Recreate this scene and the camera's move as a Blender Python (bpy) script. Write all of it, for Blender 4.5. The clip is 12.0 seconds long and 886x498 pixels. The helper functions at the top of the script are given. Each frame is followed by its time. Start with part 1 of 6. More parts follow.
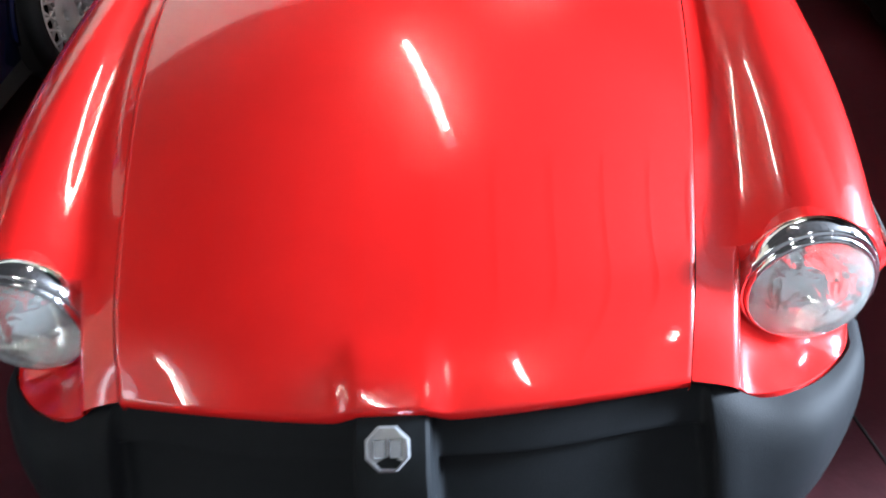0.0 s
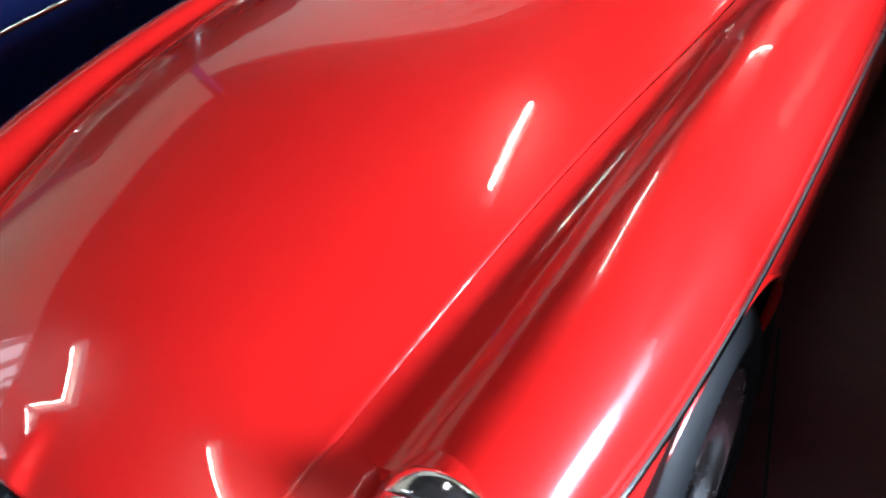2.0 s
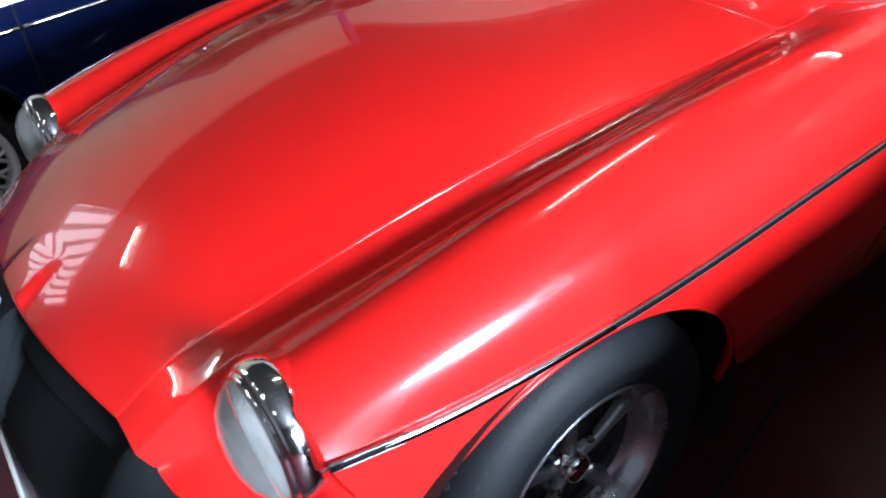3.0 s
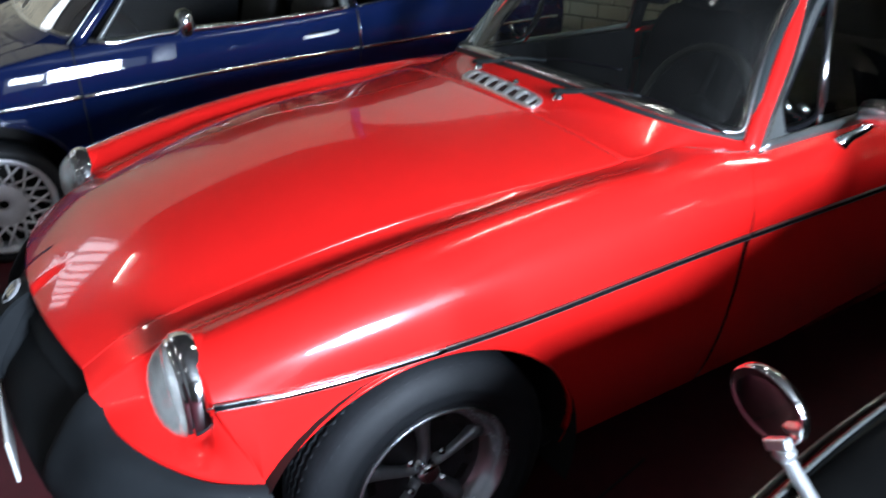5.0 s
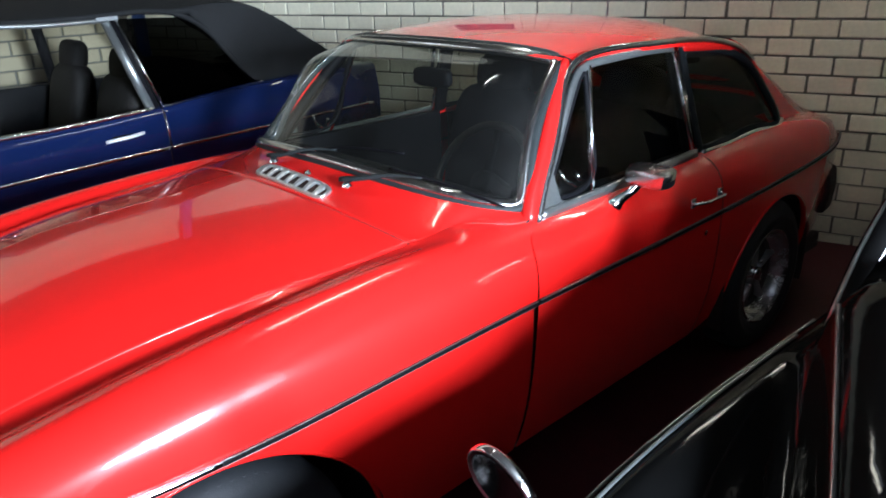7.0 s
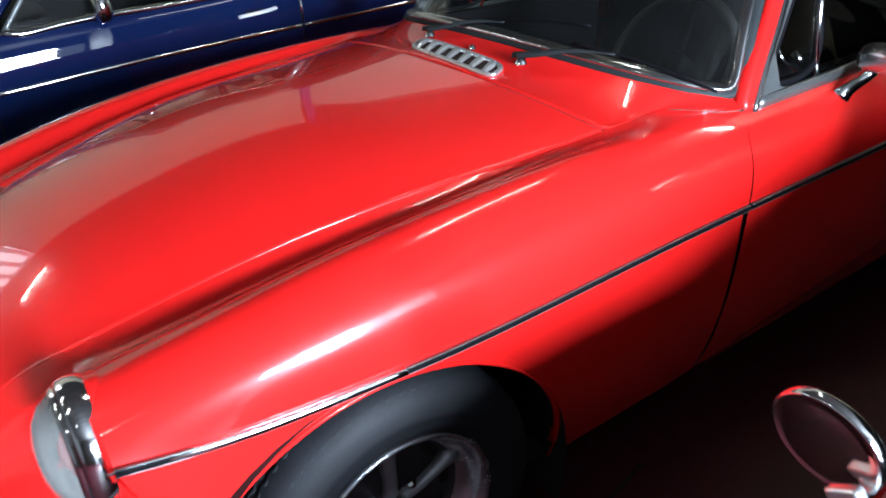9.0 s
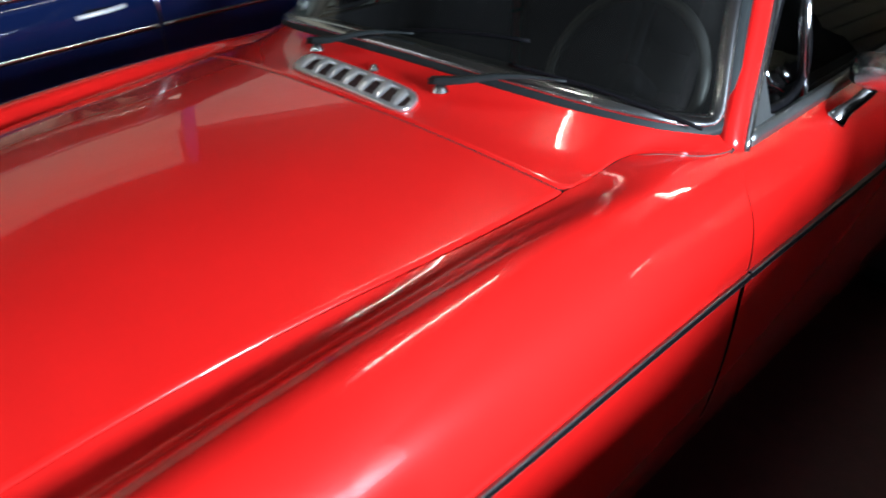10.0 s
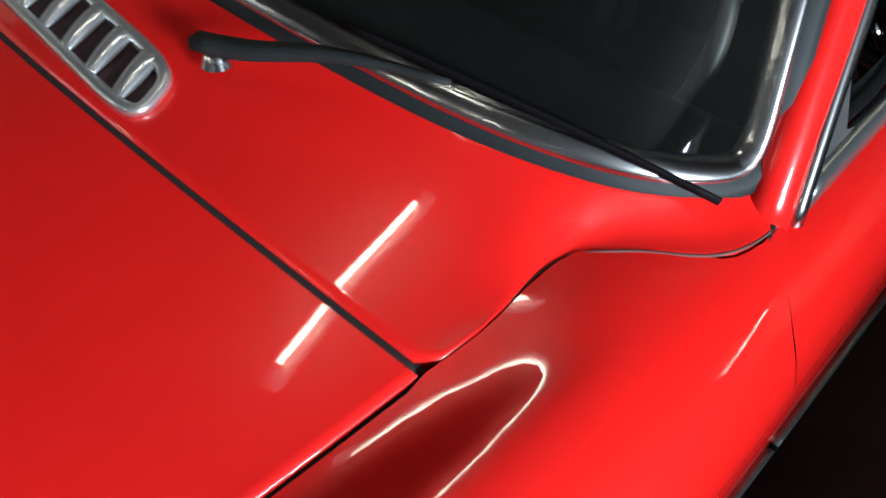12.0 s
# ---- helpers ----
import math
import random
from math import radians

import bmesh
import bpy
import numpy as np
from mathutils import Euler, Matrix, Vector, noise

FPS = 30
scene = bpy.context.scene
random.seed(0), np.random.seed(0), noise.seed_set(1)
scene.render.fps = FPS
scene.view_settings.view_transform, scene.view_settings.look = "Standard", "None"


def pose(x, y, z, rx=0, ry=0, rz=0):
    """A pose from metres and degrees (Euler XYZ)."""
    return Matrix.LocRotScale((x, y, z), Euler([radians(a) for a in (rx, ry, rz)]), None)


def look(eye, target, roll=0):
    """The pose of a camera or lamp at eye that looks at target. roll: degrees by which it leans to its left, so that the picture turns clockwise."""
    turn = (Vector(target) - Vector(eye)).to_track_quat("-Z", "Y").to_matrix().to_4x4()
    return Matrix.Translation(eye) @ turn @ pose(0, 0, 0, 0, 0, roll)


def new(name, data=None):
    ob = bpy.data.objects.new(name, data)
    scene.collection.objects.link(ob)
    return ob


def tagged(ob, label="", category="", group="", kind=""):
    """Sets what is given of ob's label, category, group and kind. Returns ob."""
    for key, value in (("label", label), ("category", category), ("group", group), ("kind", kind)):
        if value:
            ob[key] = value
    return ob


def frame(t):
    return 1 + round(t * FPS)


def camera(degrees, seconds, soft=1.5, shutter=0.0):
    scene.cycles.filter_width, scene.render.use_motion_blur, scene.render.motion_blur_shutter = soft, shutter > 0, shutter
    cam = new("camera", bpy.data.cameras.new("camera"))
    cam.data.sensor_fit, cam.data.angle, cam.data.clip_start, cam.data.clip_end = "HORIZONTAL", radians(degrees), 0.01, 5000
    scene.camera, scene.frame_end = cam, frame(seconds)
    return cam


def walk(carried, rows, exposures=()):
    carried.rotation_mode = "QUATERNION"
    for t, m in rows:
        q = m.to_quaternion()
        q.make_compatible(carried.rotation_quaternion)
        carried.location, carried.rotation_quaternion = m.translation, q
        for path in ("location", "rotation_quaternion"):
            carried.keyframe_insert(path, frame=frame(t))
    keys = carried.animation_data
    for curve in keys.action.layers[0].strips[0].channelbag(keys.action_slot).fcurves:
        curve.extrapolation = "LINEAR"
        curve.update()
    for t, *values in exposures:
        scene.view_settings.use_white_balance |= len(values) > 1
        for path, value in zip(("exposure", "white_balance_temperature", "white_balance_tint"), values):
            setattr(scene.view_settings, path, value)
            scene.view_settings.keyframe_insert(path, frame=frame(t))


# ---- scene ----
cam = camera(61.6, 12.0, 1.6, 0.5)
PATH = [
    (0, 0.1578, -0.4259, 1.4393, 47.76, 6.38, 7.32),
    (0.5, 0.3577, -0.2852, 1.3762, 47.56, 14.68, 13.06),
    (0.7, 0.4331, -0.2779, 1.4005, 47.72, 17.08, 12.10),
    (1, 0.5565, -0.2153, 1.3988, 49.13, 22.89, 13.35),
    (1.5, 0.7012, -0.0852, 1.3301, 53.16, 27.16, 9.15),
    (2, 0.9024, 0.0386, 1.3758, 52.46, 40.00, 10.08),
    (2.5, 1.1375, 0.0669, 1.3989, 53.81, 49.30, 7.22),
    (3, 1.2669, 0.1744, 1.3702, 54.55, 56.20, 5.93),
    (3.2, 1.2968, 0.2145, 1.3901, 54.42, 58.17, 4.49),
    (4.8, 1.7190, 0.1973, 1.4470, 62.13, 60.99, 0.58),
    (5, 1.7630, 0.1627, 1.4839, 62.96, 58.29, -0.13),
    (5.5, 1.8475, 0.2506, 1.5001, 66.48, 55.43, 0.42),
    (6, 1.8787, 0.3267, 1.4987, 68.44, 50.84, 1.58),
    (6.5, 1.8815, 0.3543, 1.5005, 69.69, 47.40, 2.22),
    (7, 1.8635, 0.3485, 1.4947, 68.89, 47.74, 1.91),
    (7.5, 1.8148, 0.2564, 1.4899, 65.72, 54.38, 0.57),
    (7.7, 1.8063, 0.2130, 1.4898, 64.31, 57.06, -0.16),
    (9.3, 1.4847, 0.3833, 1.3816, 60.78, 55.59, 2.86),
    (9.5, 1.4126, 0.4362, 1.3844, 59.87, 54.81, 2.13),
    (10, 1.1794, 0.5970, 1.3684, 59.37, 47.45, 1.97),
    (10.5, 1.0089, 0.7600, 1.3458, 56.78, 41.48, 2.19),
    (11, 0.9042, 0.9877, 1.3087, 54.15, 46.71, 1.09),
    (11.5, 0.8426, 1.1301, 1.3103, 48.60, 46.44, 1.27),
    (12, 0.7710, 1.2219, 1.3148, 42.74, 43.97, -0.57),
]
EXPOSURE = [(0.0, 1.15, 6000, 13), (1.0, 0.7, 6000, 13), (1.5, 0.4, 6000, 13), (3.0, 0.08, 5950, 13), (5.0, -0.02, 6000, 12), (6.0, -0.12, 6100, 12), (6.5, 0.04, 6250, 11), (7.0, 0.25, 6100, 12), (7.5, 0.35, 6000, 12), (9.5, -0.1, 6050, 12), (10.5, -0.38, 6450, 10), (11.0, -0.58, 6500, 10), (11.5, -0.68, 6500, 10), (12.0, -0.73, 6500, 10)]
walk(cam, [(t, pose(x, y, z, rx, 0, rz) @ pose(0, 0, 0, 0, 0, -lean)) for t, x, y, z, rx, rz, lean in PATH], EXPOSURE)

# ---- world: a pale overcast sky outside the garage ----
world = bpy.data.worlds.new("sky")
scene.world = world
world.use_nodes = True
wn, wl = world.node_tree.nodes, world.node_tree.links
sky = wn.new("ShaderNodeTexSky")
sky.sky_type, sky.sun_disc = "NISHITA", False
sky.sun_elevation, sky.sun_rotation = radians(42), radians(150)
wn["Background"].inputs["Strength"].default_value = 0.05
wl.new(sky.outputs["Color"], wn["Background"].inputs["Color"])


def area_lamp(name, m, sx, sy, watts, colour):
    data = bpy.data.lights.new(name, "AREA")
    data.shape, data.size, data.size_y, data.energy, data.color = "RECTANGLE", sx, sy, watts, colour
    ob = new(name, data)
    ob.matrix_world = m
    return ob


# daylight in the open gateway and the high window; the gateway's smallest lamp is an added brightener, no door
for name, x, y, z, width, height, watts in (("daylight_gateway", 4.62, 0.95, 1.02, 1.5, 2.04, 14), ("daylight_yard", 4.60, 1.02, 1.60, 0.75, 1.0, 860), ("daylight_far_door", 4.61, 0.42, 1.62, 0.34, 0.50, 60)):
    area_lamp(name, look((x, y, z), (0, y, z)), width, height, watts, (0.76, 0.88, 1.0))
area_lamp("daylight_clerestory", look((-3.70, -1.6, 2.32), (0, -1.6, 2.0)), 1.6, 0.7, 15, (0.95, 0.97, 1.0))

# ---- materials ----
def mat(name, colour, rough=0.5, metal=0.0, coat=0.0, coat_rough=0.03, spec=0.5):
    m = bpy.data.materials.new(name)
    m.use_nodes = True
    b = m.node_tree.nodes["Principled BSDF"]
    b.inputs["Base Color"].default_value = (*colour, 1)
    b.inputs["Roughness"].default_value = rough
    b.inputs["Metallic"].default_value = metal
    b.inputs["Coat Weight"].default_value = coat
    b.inputs["Coat Roughness"].default_value = coat_rough
    b.inputs["Specular IOR Level"].default_value = spec
    return m


def vary(m, scale, lo, hi, detail=4.0, bump=0.0, bump_scale=None, rough=None, stretch=(1, 1, 1), per_piece=0.0):
    """Two-scale variation of colour, relief and gloss on a material."""
    nt = m.node_tree
    n, l, b = nt.nodes, nt.links, nt.nodes["Principled BSDF"]
    base = b.inputs["Base Color"].default_value[:3]
    co = n.new("ShaderNodeTexCoord")
    mp = n.new("ShaderNodeMapping")
    mp.inputs["Scale"].default_value = stretch
    l.new(co.outputs["Object"], mp.inputs["Vector"])
    big, fine = n.new("ShaderNodeTexNoise"), n.new("ShaderNodeTexNoise")
    for tex, s in ((big, scale), (fine, scale * 9)):
        tex.inputs["Scale"].default_value, tex.inputs["Detail"].default_value = s, detail
        l.new(mp.outputs["Vector"], tex.inputs["Vector"])
    mix = n.new("ShaderNodeMix")
    mix.data_type = "FLOAT"
    mix.inputs["Factor"].default_value = 0.4
    l.new(big.outputs["Fac"], mix.inputs["A"])
    l.new(fine.outputs["Fac"], mix.inputs["B"])
    ramp = n.new("ShaderNodeValToRGB")
    ramp.color_ramp.elements[0].position, ramp.color_ramp.elements[1].position = 0.3, 0.7
    ramp.color_ramp.elements[0].color = (*[c * lo for c in base], 1)
    ramp.color_ramp.elements[1].color = (*[min(1, c * hi) for c in base], 1)
    l.new(mix.outputs["Result"], ramp.inputs["Fac"])
    out = ramp.outputs["Color"]
    if per_piece:
        info, hsv, mr = n.new("ShaderNodeObjectInfo"), n.new("ShaderNodeHueSaturation"), n.new("ShaderNodeMapRange")
        mr.inputs["To Min"].default_value, mr.inputs["To Max"].default_value = 1 - per_piece, 1 + per_piece
        l.new(info.outputs["Random"], mr.inputs["Value"])
        l.new(mr.outputs["Result"], hsv.inputs["Value"])
        l.new(out, hsv.inputs["Color"])
        out = hsv.outputs["Color"]
    l.new(out, b.inputs["Base Color"])
    if rough:
        rr = n.new("ShaderNodeMapRange")
        rr.inputs["To Min"].default_value, rr.inputs["To Max"].default_value = rough
        l.new(mix.outputs["Result"], rr.inputs["Value"])
        l.new(rr.outputs["Result"], b.inputs["Roughness"])
    if bump:
        bt, bp = n.new("ShaderNodeTexNoise"), n.new("ShaderNodeBump")
        bt.inputs["Scale"].default_value, bt.inputs["Detail"].default_value = bump_scale or scale * 12, 3
        l.new(mp.outputs["Vector"], bt.inputs["Vector"])
        bp.inputs["Strength"].default_value, bp.inputs["Distance"].default_value = bump, 0.01
        l.new(bt.outputs["Fac"], bp.inputs["Height"])
        l.new(bp.outputs["Normal"], b.inputs["Normal"])
        if b.inputs["Coat Weight"].default_value > 0:
            l.new(bp.outputs["Normal"], b.inputs["Coat Normal"])
    return m


def glass(name, tint, gloss=1.45, rough=0.0, haze=0.0):
    m = bpy.data.materials.new(name)
    m.use_nodes = True
    n, l = m.node_tree.nodes, m.node_tree.links
    n.remove(n["Principled BSDF"])
    tr, gl, fr, mx = n.new("ShaderNodeBsdfTransparent"), n.new("ShaderNodeBsdfGlossy"), n.new("ShaderNodeFresnel"), n.new("ShaderNodeMixShader")
    tr.inputs["Color"].default_value = (*tint, 1)
    gl.inputs["Roughness"].default_value = rough
    fr.inputs["IOR"].default_value = gloss
    l.new(fr.outputs["Fac"], mx.inputs["Fac"])
    l.new(tr.outputs["BSDF"], mx.inputs[1])
    l.new(gl.outputs["BSDF"], mx.inputs[2])
    out = mx.outputs["Shader"]
    if haze:
        # a thin uneven pale film: some dirt, and reflected haze put into colour
        df, no, mr, dm = n.new("ShaderNodeBsdfDiffuse"), n.new("ShaderNodeTexNoise"), n.new("ShaderNodeMapRange"), n.new("ShaderNodeMixShader")
        df.inputs["Color"].default_value = (0.62, 0.63, 0.6, 1)
        no.inputs["Scale"].default_value, no.inputs["Detail"].default_value = 5.0, 6.0
        mr.inputs["To Min"].default_value, mr.inputs["To Max"].default_value = haze * 0.4, haze * 1.6
        l.new(no.outputs["Fac"], mr.inputs["Value"])
        l.new(mr.outputs["Result"], dm.inputs["Fac"])
        l.new(out, dm.inputs[1])
        l.new(df.outputs["BSDF"], dm.inputs[2])
        out = dm.outputs["Shader"]
    l.new(out, n["Material Output"].inputs["Surface"])
    return m


def glow(name, colour, strength):
    m = bpy.data.materials.new(name)
    m.use_nodes = True
    b = m.node_tree.nodes["Principled BSDF"]
    b.inputs["Base Color"].default_value = (*colour, 1)
    b.inputs["Emission Color"].default_value = (*colour, 1)
    b.inputs["Emission Strength"].default_value = strength
    return m


RED = vary(mat("red_paint", (0.70, 0.0115, 0.0095), 0.27, 0.0, 0.9, 0.012, 0.18), 1.3, 0.95, 1.05, bump=0.002, bump_scale=9)
BLUE = vary(mat("blue_paint", (0.0036, 0.0080, 0.036), 0.5, 0.0, 1.0, 0.02, 0.0), 1.3, 0.9, 1.1, bump=0.01, bump_scale=9)
BLACK_PAINT = vary(mat("black_paint", (0.004, 0.004, 0.004), 0.5, 0.0, 0.36, 0.08, 0.0), 2, 0.8, 1.2, bump=0.01, bump_scale=9)
RUBBER = vary(mat("bumper_rubber", (0.0105, 0.012, 0.0135), 0.66, spec=0.06), 5, 0.85, 1.15, bump=0.12, bump_scale=500, rough=(0.52, 0.68))
SEAL = vary(mat("seal_rubber", (0.015, 0.019, 0.020), 0.6, spec=0.2), 20, 0.8, 1.2, bump=0.05, bump_scale=300)
TYRE = vary(mat("tyre_rubber", (0.015, 0.0165, 0.019), 0.6, spec=0.25), 14, 0.8, 1.25, bump=0.08, bump_scale=260)
CHROME = vary(mat("chrome", (0.86, 0.87, 0.88), 0.06, 1.0), 18, 0.9, 1.05, rough=(0.04, 0.14))
WORN = vary(mat("worn_bright_trim", (0.22, 0.235, 0.235), 0.3, 0.8), 12, 0.8, 1.1, rough=(0.22, 0.4))
BRIGHT = vary(mat("polished_bright_trim", (0.52, 0.53, 0.54), 0.2, 1.0), 2.5, 0.9, 1.05, detail=1.0, rough=(0.18, 0.24))
ALLOY = vary(mat("grey_alloy", (0.36, 0.37, 0.39), 0.35, 0.5), 20, 0.8, 1.1, rough=(0.25, 0.45))
WHEEL_DARK = vary(mat("wheel_recess", (0.06, 0.06, 0.065), 0.4, 0.6), 20, 0.8, 1.2)
RIM_STEEL = vary(mat("polished_rim", (0.60, 0.61, 0.64), 0.3, 0.85), 20, 0.85, 1.05, rough=(0.18, 0.34))
LATTICE = vary(mat("silver_lattice", (0.74, 0.74, 0.77), 0.42, 0.3), 20, 0.85, 1.1)
VENT_METAL = vary(mat("satin_chrome", (0.82, 0.83, 0.84), 0.3, 0.9), 30, 0.85, 1.05, rough=(0.22, 0.38))
# near-black for undersides, joints and slots; also stands in for shade in gaps
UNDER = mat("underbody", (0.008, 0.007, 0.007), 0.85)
TRIM_BLACK = vary(mat("black_trim", (0.004, 0.004, 0.005), 0.6, spec=0.06), 20, 0.8, 1.2)
SEAT = vary(mat("dark_seat_cloth", (0.004, 0.004, 0.005), 0.8, spec=0.04), 12, 0.7, 1.3, bump=0.15, bump_scale=300)
SEAT_BROWN = vary(mat("brown_check_cloth", (0.012, 0.009, 0.009), 0.8), 25, 0.5, 1.6, bump=0.15, bump_scale=300)
CANVAS = vary(mat("black_canvas", (0.006, 0.0065, 0.007), 0.8, spec=0.2), 8, 0.8, 1.25, bump=0.2, bump_scale=420)
SCREEN = glass("window_glass", (0.84, 0.87, 0.84), haze=0.0)
HAZED = glass("hazed_windscreen_glass", (0.56, 0.60, 0.55), 1.4, 0.03, haze=0.007)
DIM_GLASS = glass("dim_window_glass", (0.66, 0.70, 0.66))
TINTED = glass("tinted_glass", (0.02, 0.022, 0.022))
# pale film in the lens stands in for the bright sheen of fluted glass
LENS = glass("lamp_lens", (0.93, 0.95, 0.95), 1.5, 0.03, haze=0.16)
REFLECTOR = mat("silvered_reflector", (0.95, 0.96, 0.96), 0.18, 1.0)
rn, rl = REFLECTOR.node_tree.nodes, REFLECTOR.node_tree.links
flute, relief, place = rn.new("ShaderNodeTexNoise"), rn.new("ShaderNodeBump"), rn.new("ShaderNodeTexCoord")
flute.inputs["Scale"].default_value, flute.inputs["Distortion"].default_value = 38, 0.4
rl.new(place.outputs["Object"], flute.inputs["Vector"])
rl.new(flute.outputs["Fac"], relief.inputs["Height"])
relief.inputs["Strength"].default_value, relief.inputs["Distance"].default_value = 0.7, 0.006
rl.new(relief.outputs["Normal"], rn["Principled BSDF"].inputs["Normal"])
MIRROR = mat("mirror_glass", (0.75, 0.77, 0.78), 0.02, 1.0)
BRICK = vary(mat("white_brick", (0.84, 0.80, 0.63), 0.75), 5, 0.86, 1.1, bump=0.25, bump_scale=60, per_piece=0.07)
CREAM_BRICK = vary(mat("cream_brick", (0.40, 0.335, 0.225), 0.75), 5, 0.84, 1.12, bump=0.25, bump_scale=60, per_piece=0.07)
MORTAR = vary(mat("grey_mortar", (0.17, 0.16, 0.135), 0.9), 8, 0.75, 1.2, bump=0.3, bump_scale=120)
FLOOR = vary(mat("red_floor_paint", (0.06, 0.009, 0.014), 0.5, spec=0.25), 2.2, 0.6, 1.25, bump=0.06, bump_scale=60, rough=(0.4, 0.6))
PLASTER = vary(mat("grey_plaster", (0.10, 0.097, 0.09), 0.8), 1.5, 0.8, 1.1, bump=0.15, bump_scale=50)
CEILING = vary(mat("dark_ceiling_boards", (0.032, 0.030, 0.028), 0.8), 1.2, 0.7, 1.2, bump=0.1, bump_scale=30)
BATTEN = vary(mat("pale_cover_strip", (0.034, 0.032, 0.030), 0.7), 3, 0.8, 1.15, bump=0.1, bump_scale=40)
STEEL_BLUE = vary(mat("blue_pole_paint", (0.02, 0.07, 0.25), 0.4), 6, 0.8, 1.2)
WHITE_METAL = vary(mat("white_enamel", (0.75, 0.75, 0.73), 0.4), 6, 0.9, 1.05)
TUBE = glow("fluorescent_tube", (1.0, 0.95, 0.80), 55.0)
SEAM_DIRT = mat("grimy_seam", (0.10, 0.035, 0.03), 0.7)
LIMEWASH = vary(mat("limewashed_plaster", (0.6, 0.58, 0.5), 0.8), 1.5, 0.85, 1.05, bump=0.15, bump_scale=50)
CREAM = vary(mat("cream_frame_paint", (0.75, 0.70, 0.58), 0.5), 6, 0.9, 1.05)
MAUVE = vary(mat("mauve_print", (0.22, 0.07, 0.13), 0.5), 5, 0.6, 1.4)
FRONT_WHITE = vary(mat("front_wall_paint", (0.08, 0.078, 0.075), 0.8), 1.5, 0.85, 1.08, bump=0.15, bump_scale=50)

# ---- mesh tools ----
def obj(name, bm, material, parent=None, smooth=True):
    me = bpy.data.meshes.new(name)
    bm.normal_update()
    bm.to_mesh(me)
    bm.free()
    for mm in material if isinstance(material, (list, tuple)) else [material]:
        me.materials.append(mm)
    if smooth:
        me.polygons.foreach_set("use_smooth", [True] * len(me.polygons))
    ob = new(name, me)
    if parent:
        ob.parent = parent
    return ob


def part(name, bm, material, parent, label="", smooth=True):
    ob = obj(name, bm, material, parent, smooth)
    return tagged(ob, label) if label else ob


def thing(name, label, category, at=(0, 0, 0), group="", kind=""):
    ob = new(name)
    ob.location = at
    return tagged(ob, label, category, group, kind)


def sharp(ob, degrees=35):
    """Keeps creases crisp on a smooth-shaded mesh."""
    me = ob.data
    bm = bmesh.new()
    bm.from_mesh(me)
    for e in bm.edges:
        if len(e.link_faces) == 2 and e.calc_face_angle(0) > radians(degrees):
            e.smooth = False
    bm.to_mesh(me)
    bm.free()
    return ob


def curve1(knots):
    """A smooth function through (place, value) knots: a natural cubic spline."""
    xs = np.array([k[0] for k in knots], float)
    ys = np.array([k[1] for k in knots], float)
    n = len(xs)
    h = np.diff(xs)
    a = np.zeros((n, n))
    r = np.zeros(n)
    a[0, 0] = a[-1, -1] = 1
    for i in range(1, n - 1):
        a[i, i - 1], a[i, i], a[i, i + 1] = h[i - 1], 2 * (h[i - 1] + h[i]), h[i]
        r[i] = 6 * ((ys[i + 1] - ys[i]) / h[i] - (ys[i] - ys[i - 1]) / h[i - 1])
    m = np.linalg.solve(a, r)

    def f(x):
        i = int(np.clip(np.searchsorted(xs, x) - 1, 0, n - 2))
        t = min(max(x, xs[0]), xs[-1])
        d0, d1 = t - xs[i], xs[i + 1] - t
        v = (m[i] * d1 ** 3 + m[i + 1] * d0 ** 3) / (6 * h[i]) + (ys[i] / h[i] - m[i] * h[i] / 6) * d1 + (ys[i + 1] / h[i] - m[i + 1] * h[i] / 6) * d0
        if x < xs[0]:
            v += (x - xs[0]) * ((ys[1] - ys[0]) / h[0] - h[0] * (2 * m[0] + m[1]) / 6)
        if x > xs[-1]:
            v += (x - xs[-1]) * ((ys[-1] - ys[-2]) / h[-1] + h[-1] * (2 * m[-1] + m[-2]) / 6)
        return float(v)
    return f


def through_points(pts, n):
    """n points along a smooth curve through the given points."""
    pts = [Vector(p) for p in pts]
    d = [0.0]
    for p, q in zip(pts, pts[1:]):
        d.append(d[-1] + max((q - p).length, 1e-6))
    fs = [curve1([(a, p[i]) for a, p in zip(d, pts)]) for i in range(len(pts[0]))]
    return [Vector([f(d[-1] * k / (n - 1)) for f in fs]) for k in range(n)]


def sheet(grid, mirror=False, flip=False, thick=0.0):
    """A bmesh from rows of points; thick gives it depth below its outer face."""
    bm = bmesh.new()
    rows = [[bm.verts.new((-p[0], p[1], p[2]) if mirror else p) for p in row] for row in grid]
    f2 = flip != mirror
    for r0, r1 in zip(rows, rows[1:]):
        for a, b, c, d in zip(r0, r0[1:], r1[1:], r1):
            q = (a, d, c, b) if f2 else (a, b, c, d)
            if len({v.co.to_tuple(6) for v in q}) > 2:
                bm.faces.new(q)
    bmesh.ops.remove_doubles(bm, verts=bm.verts, dist=1e-6)
    if thick:
        bm.normal_update()
        bmesh.ops.solidify(bm, geom=bm.faces[:], thickness=thick)
        bm.normal_update()
    return bm


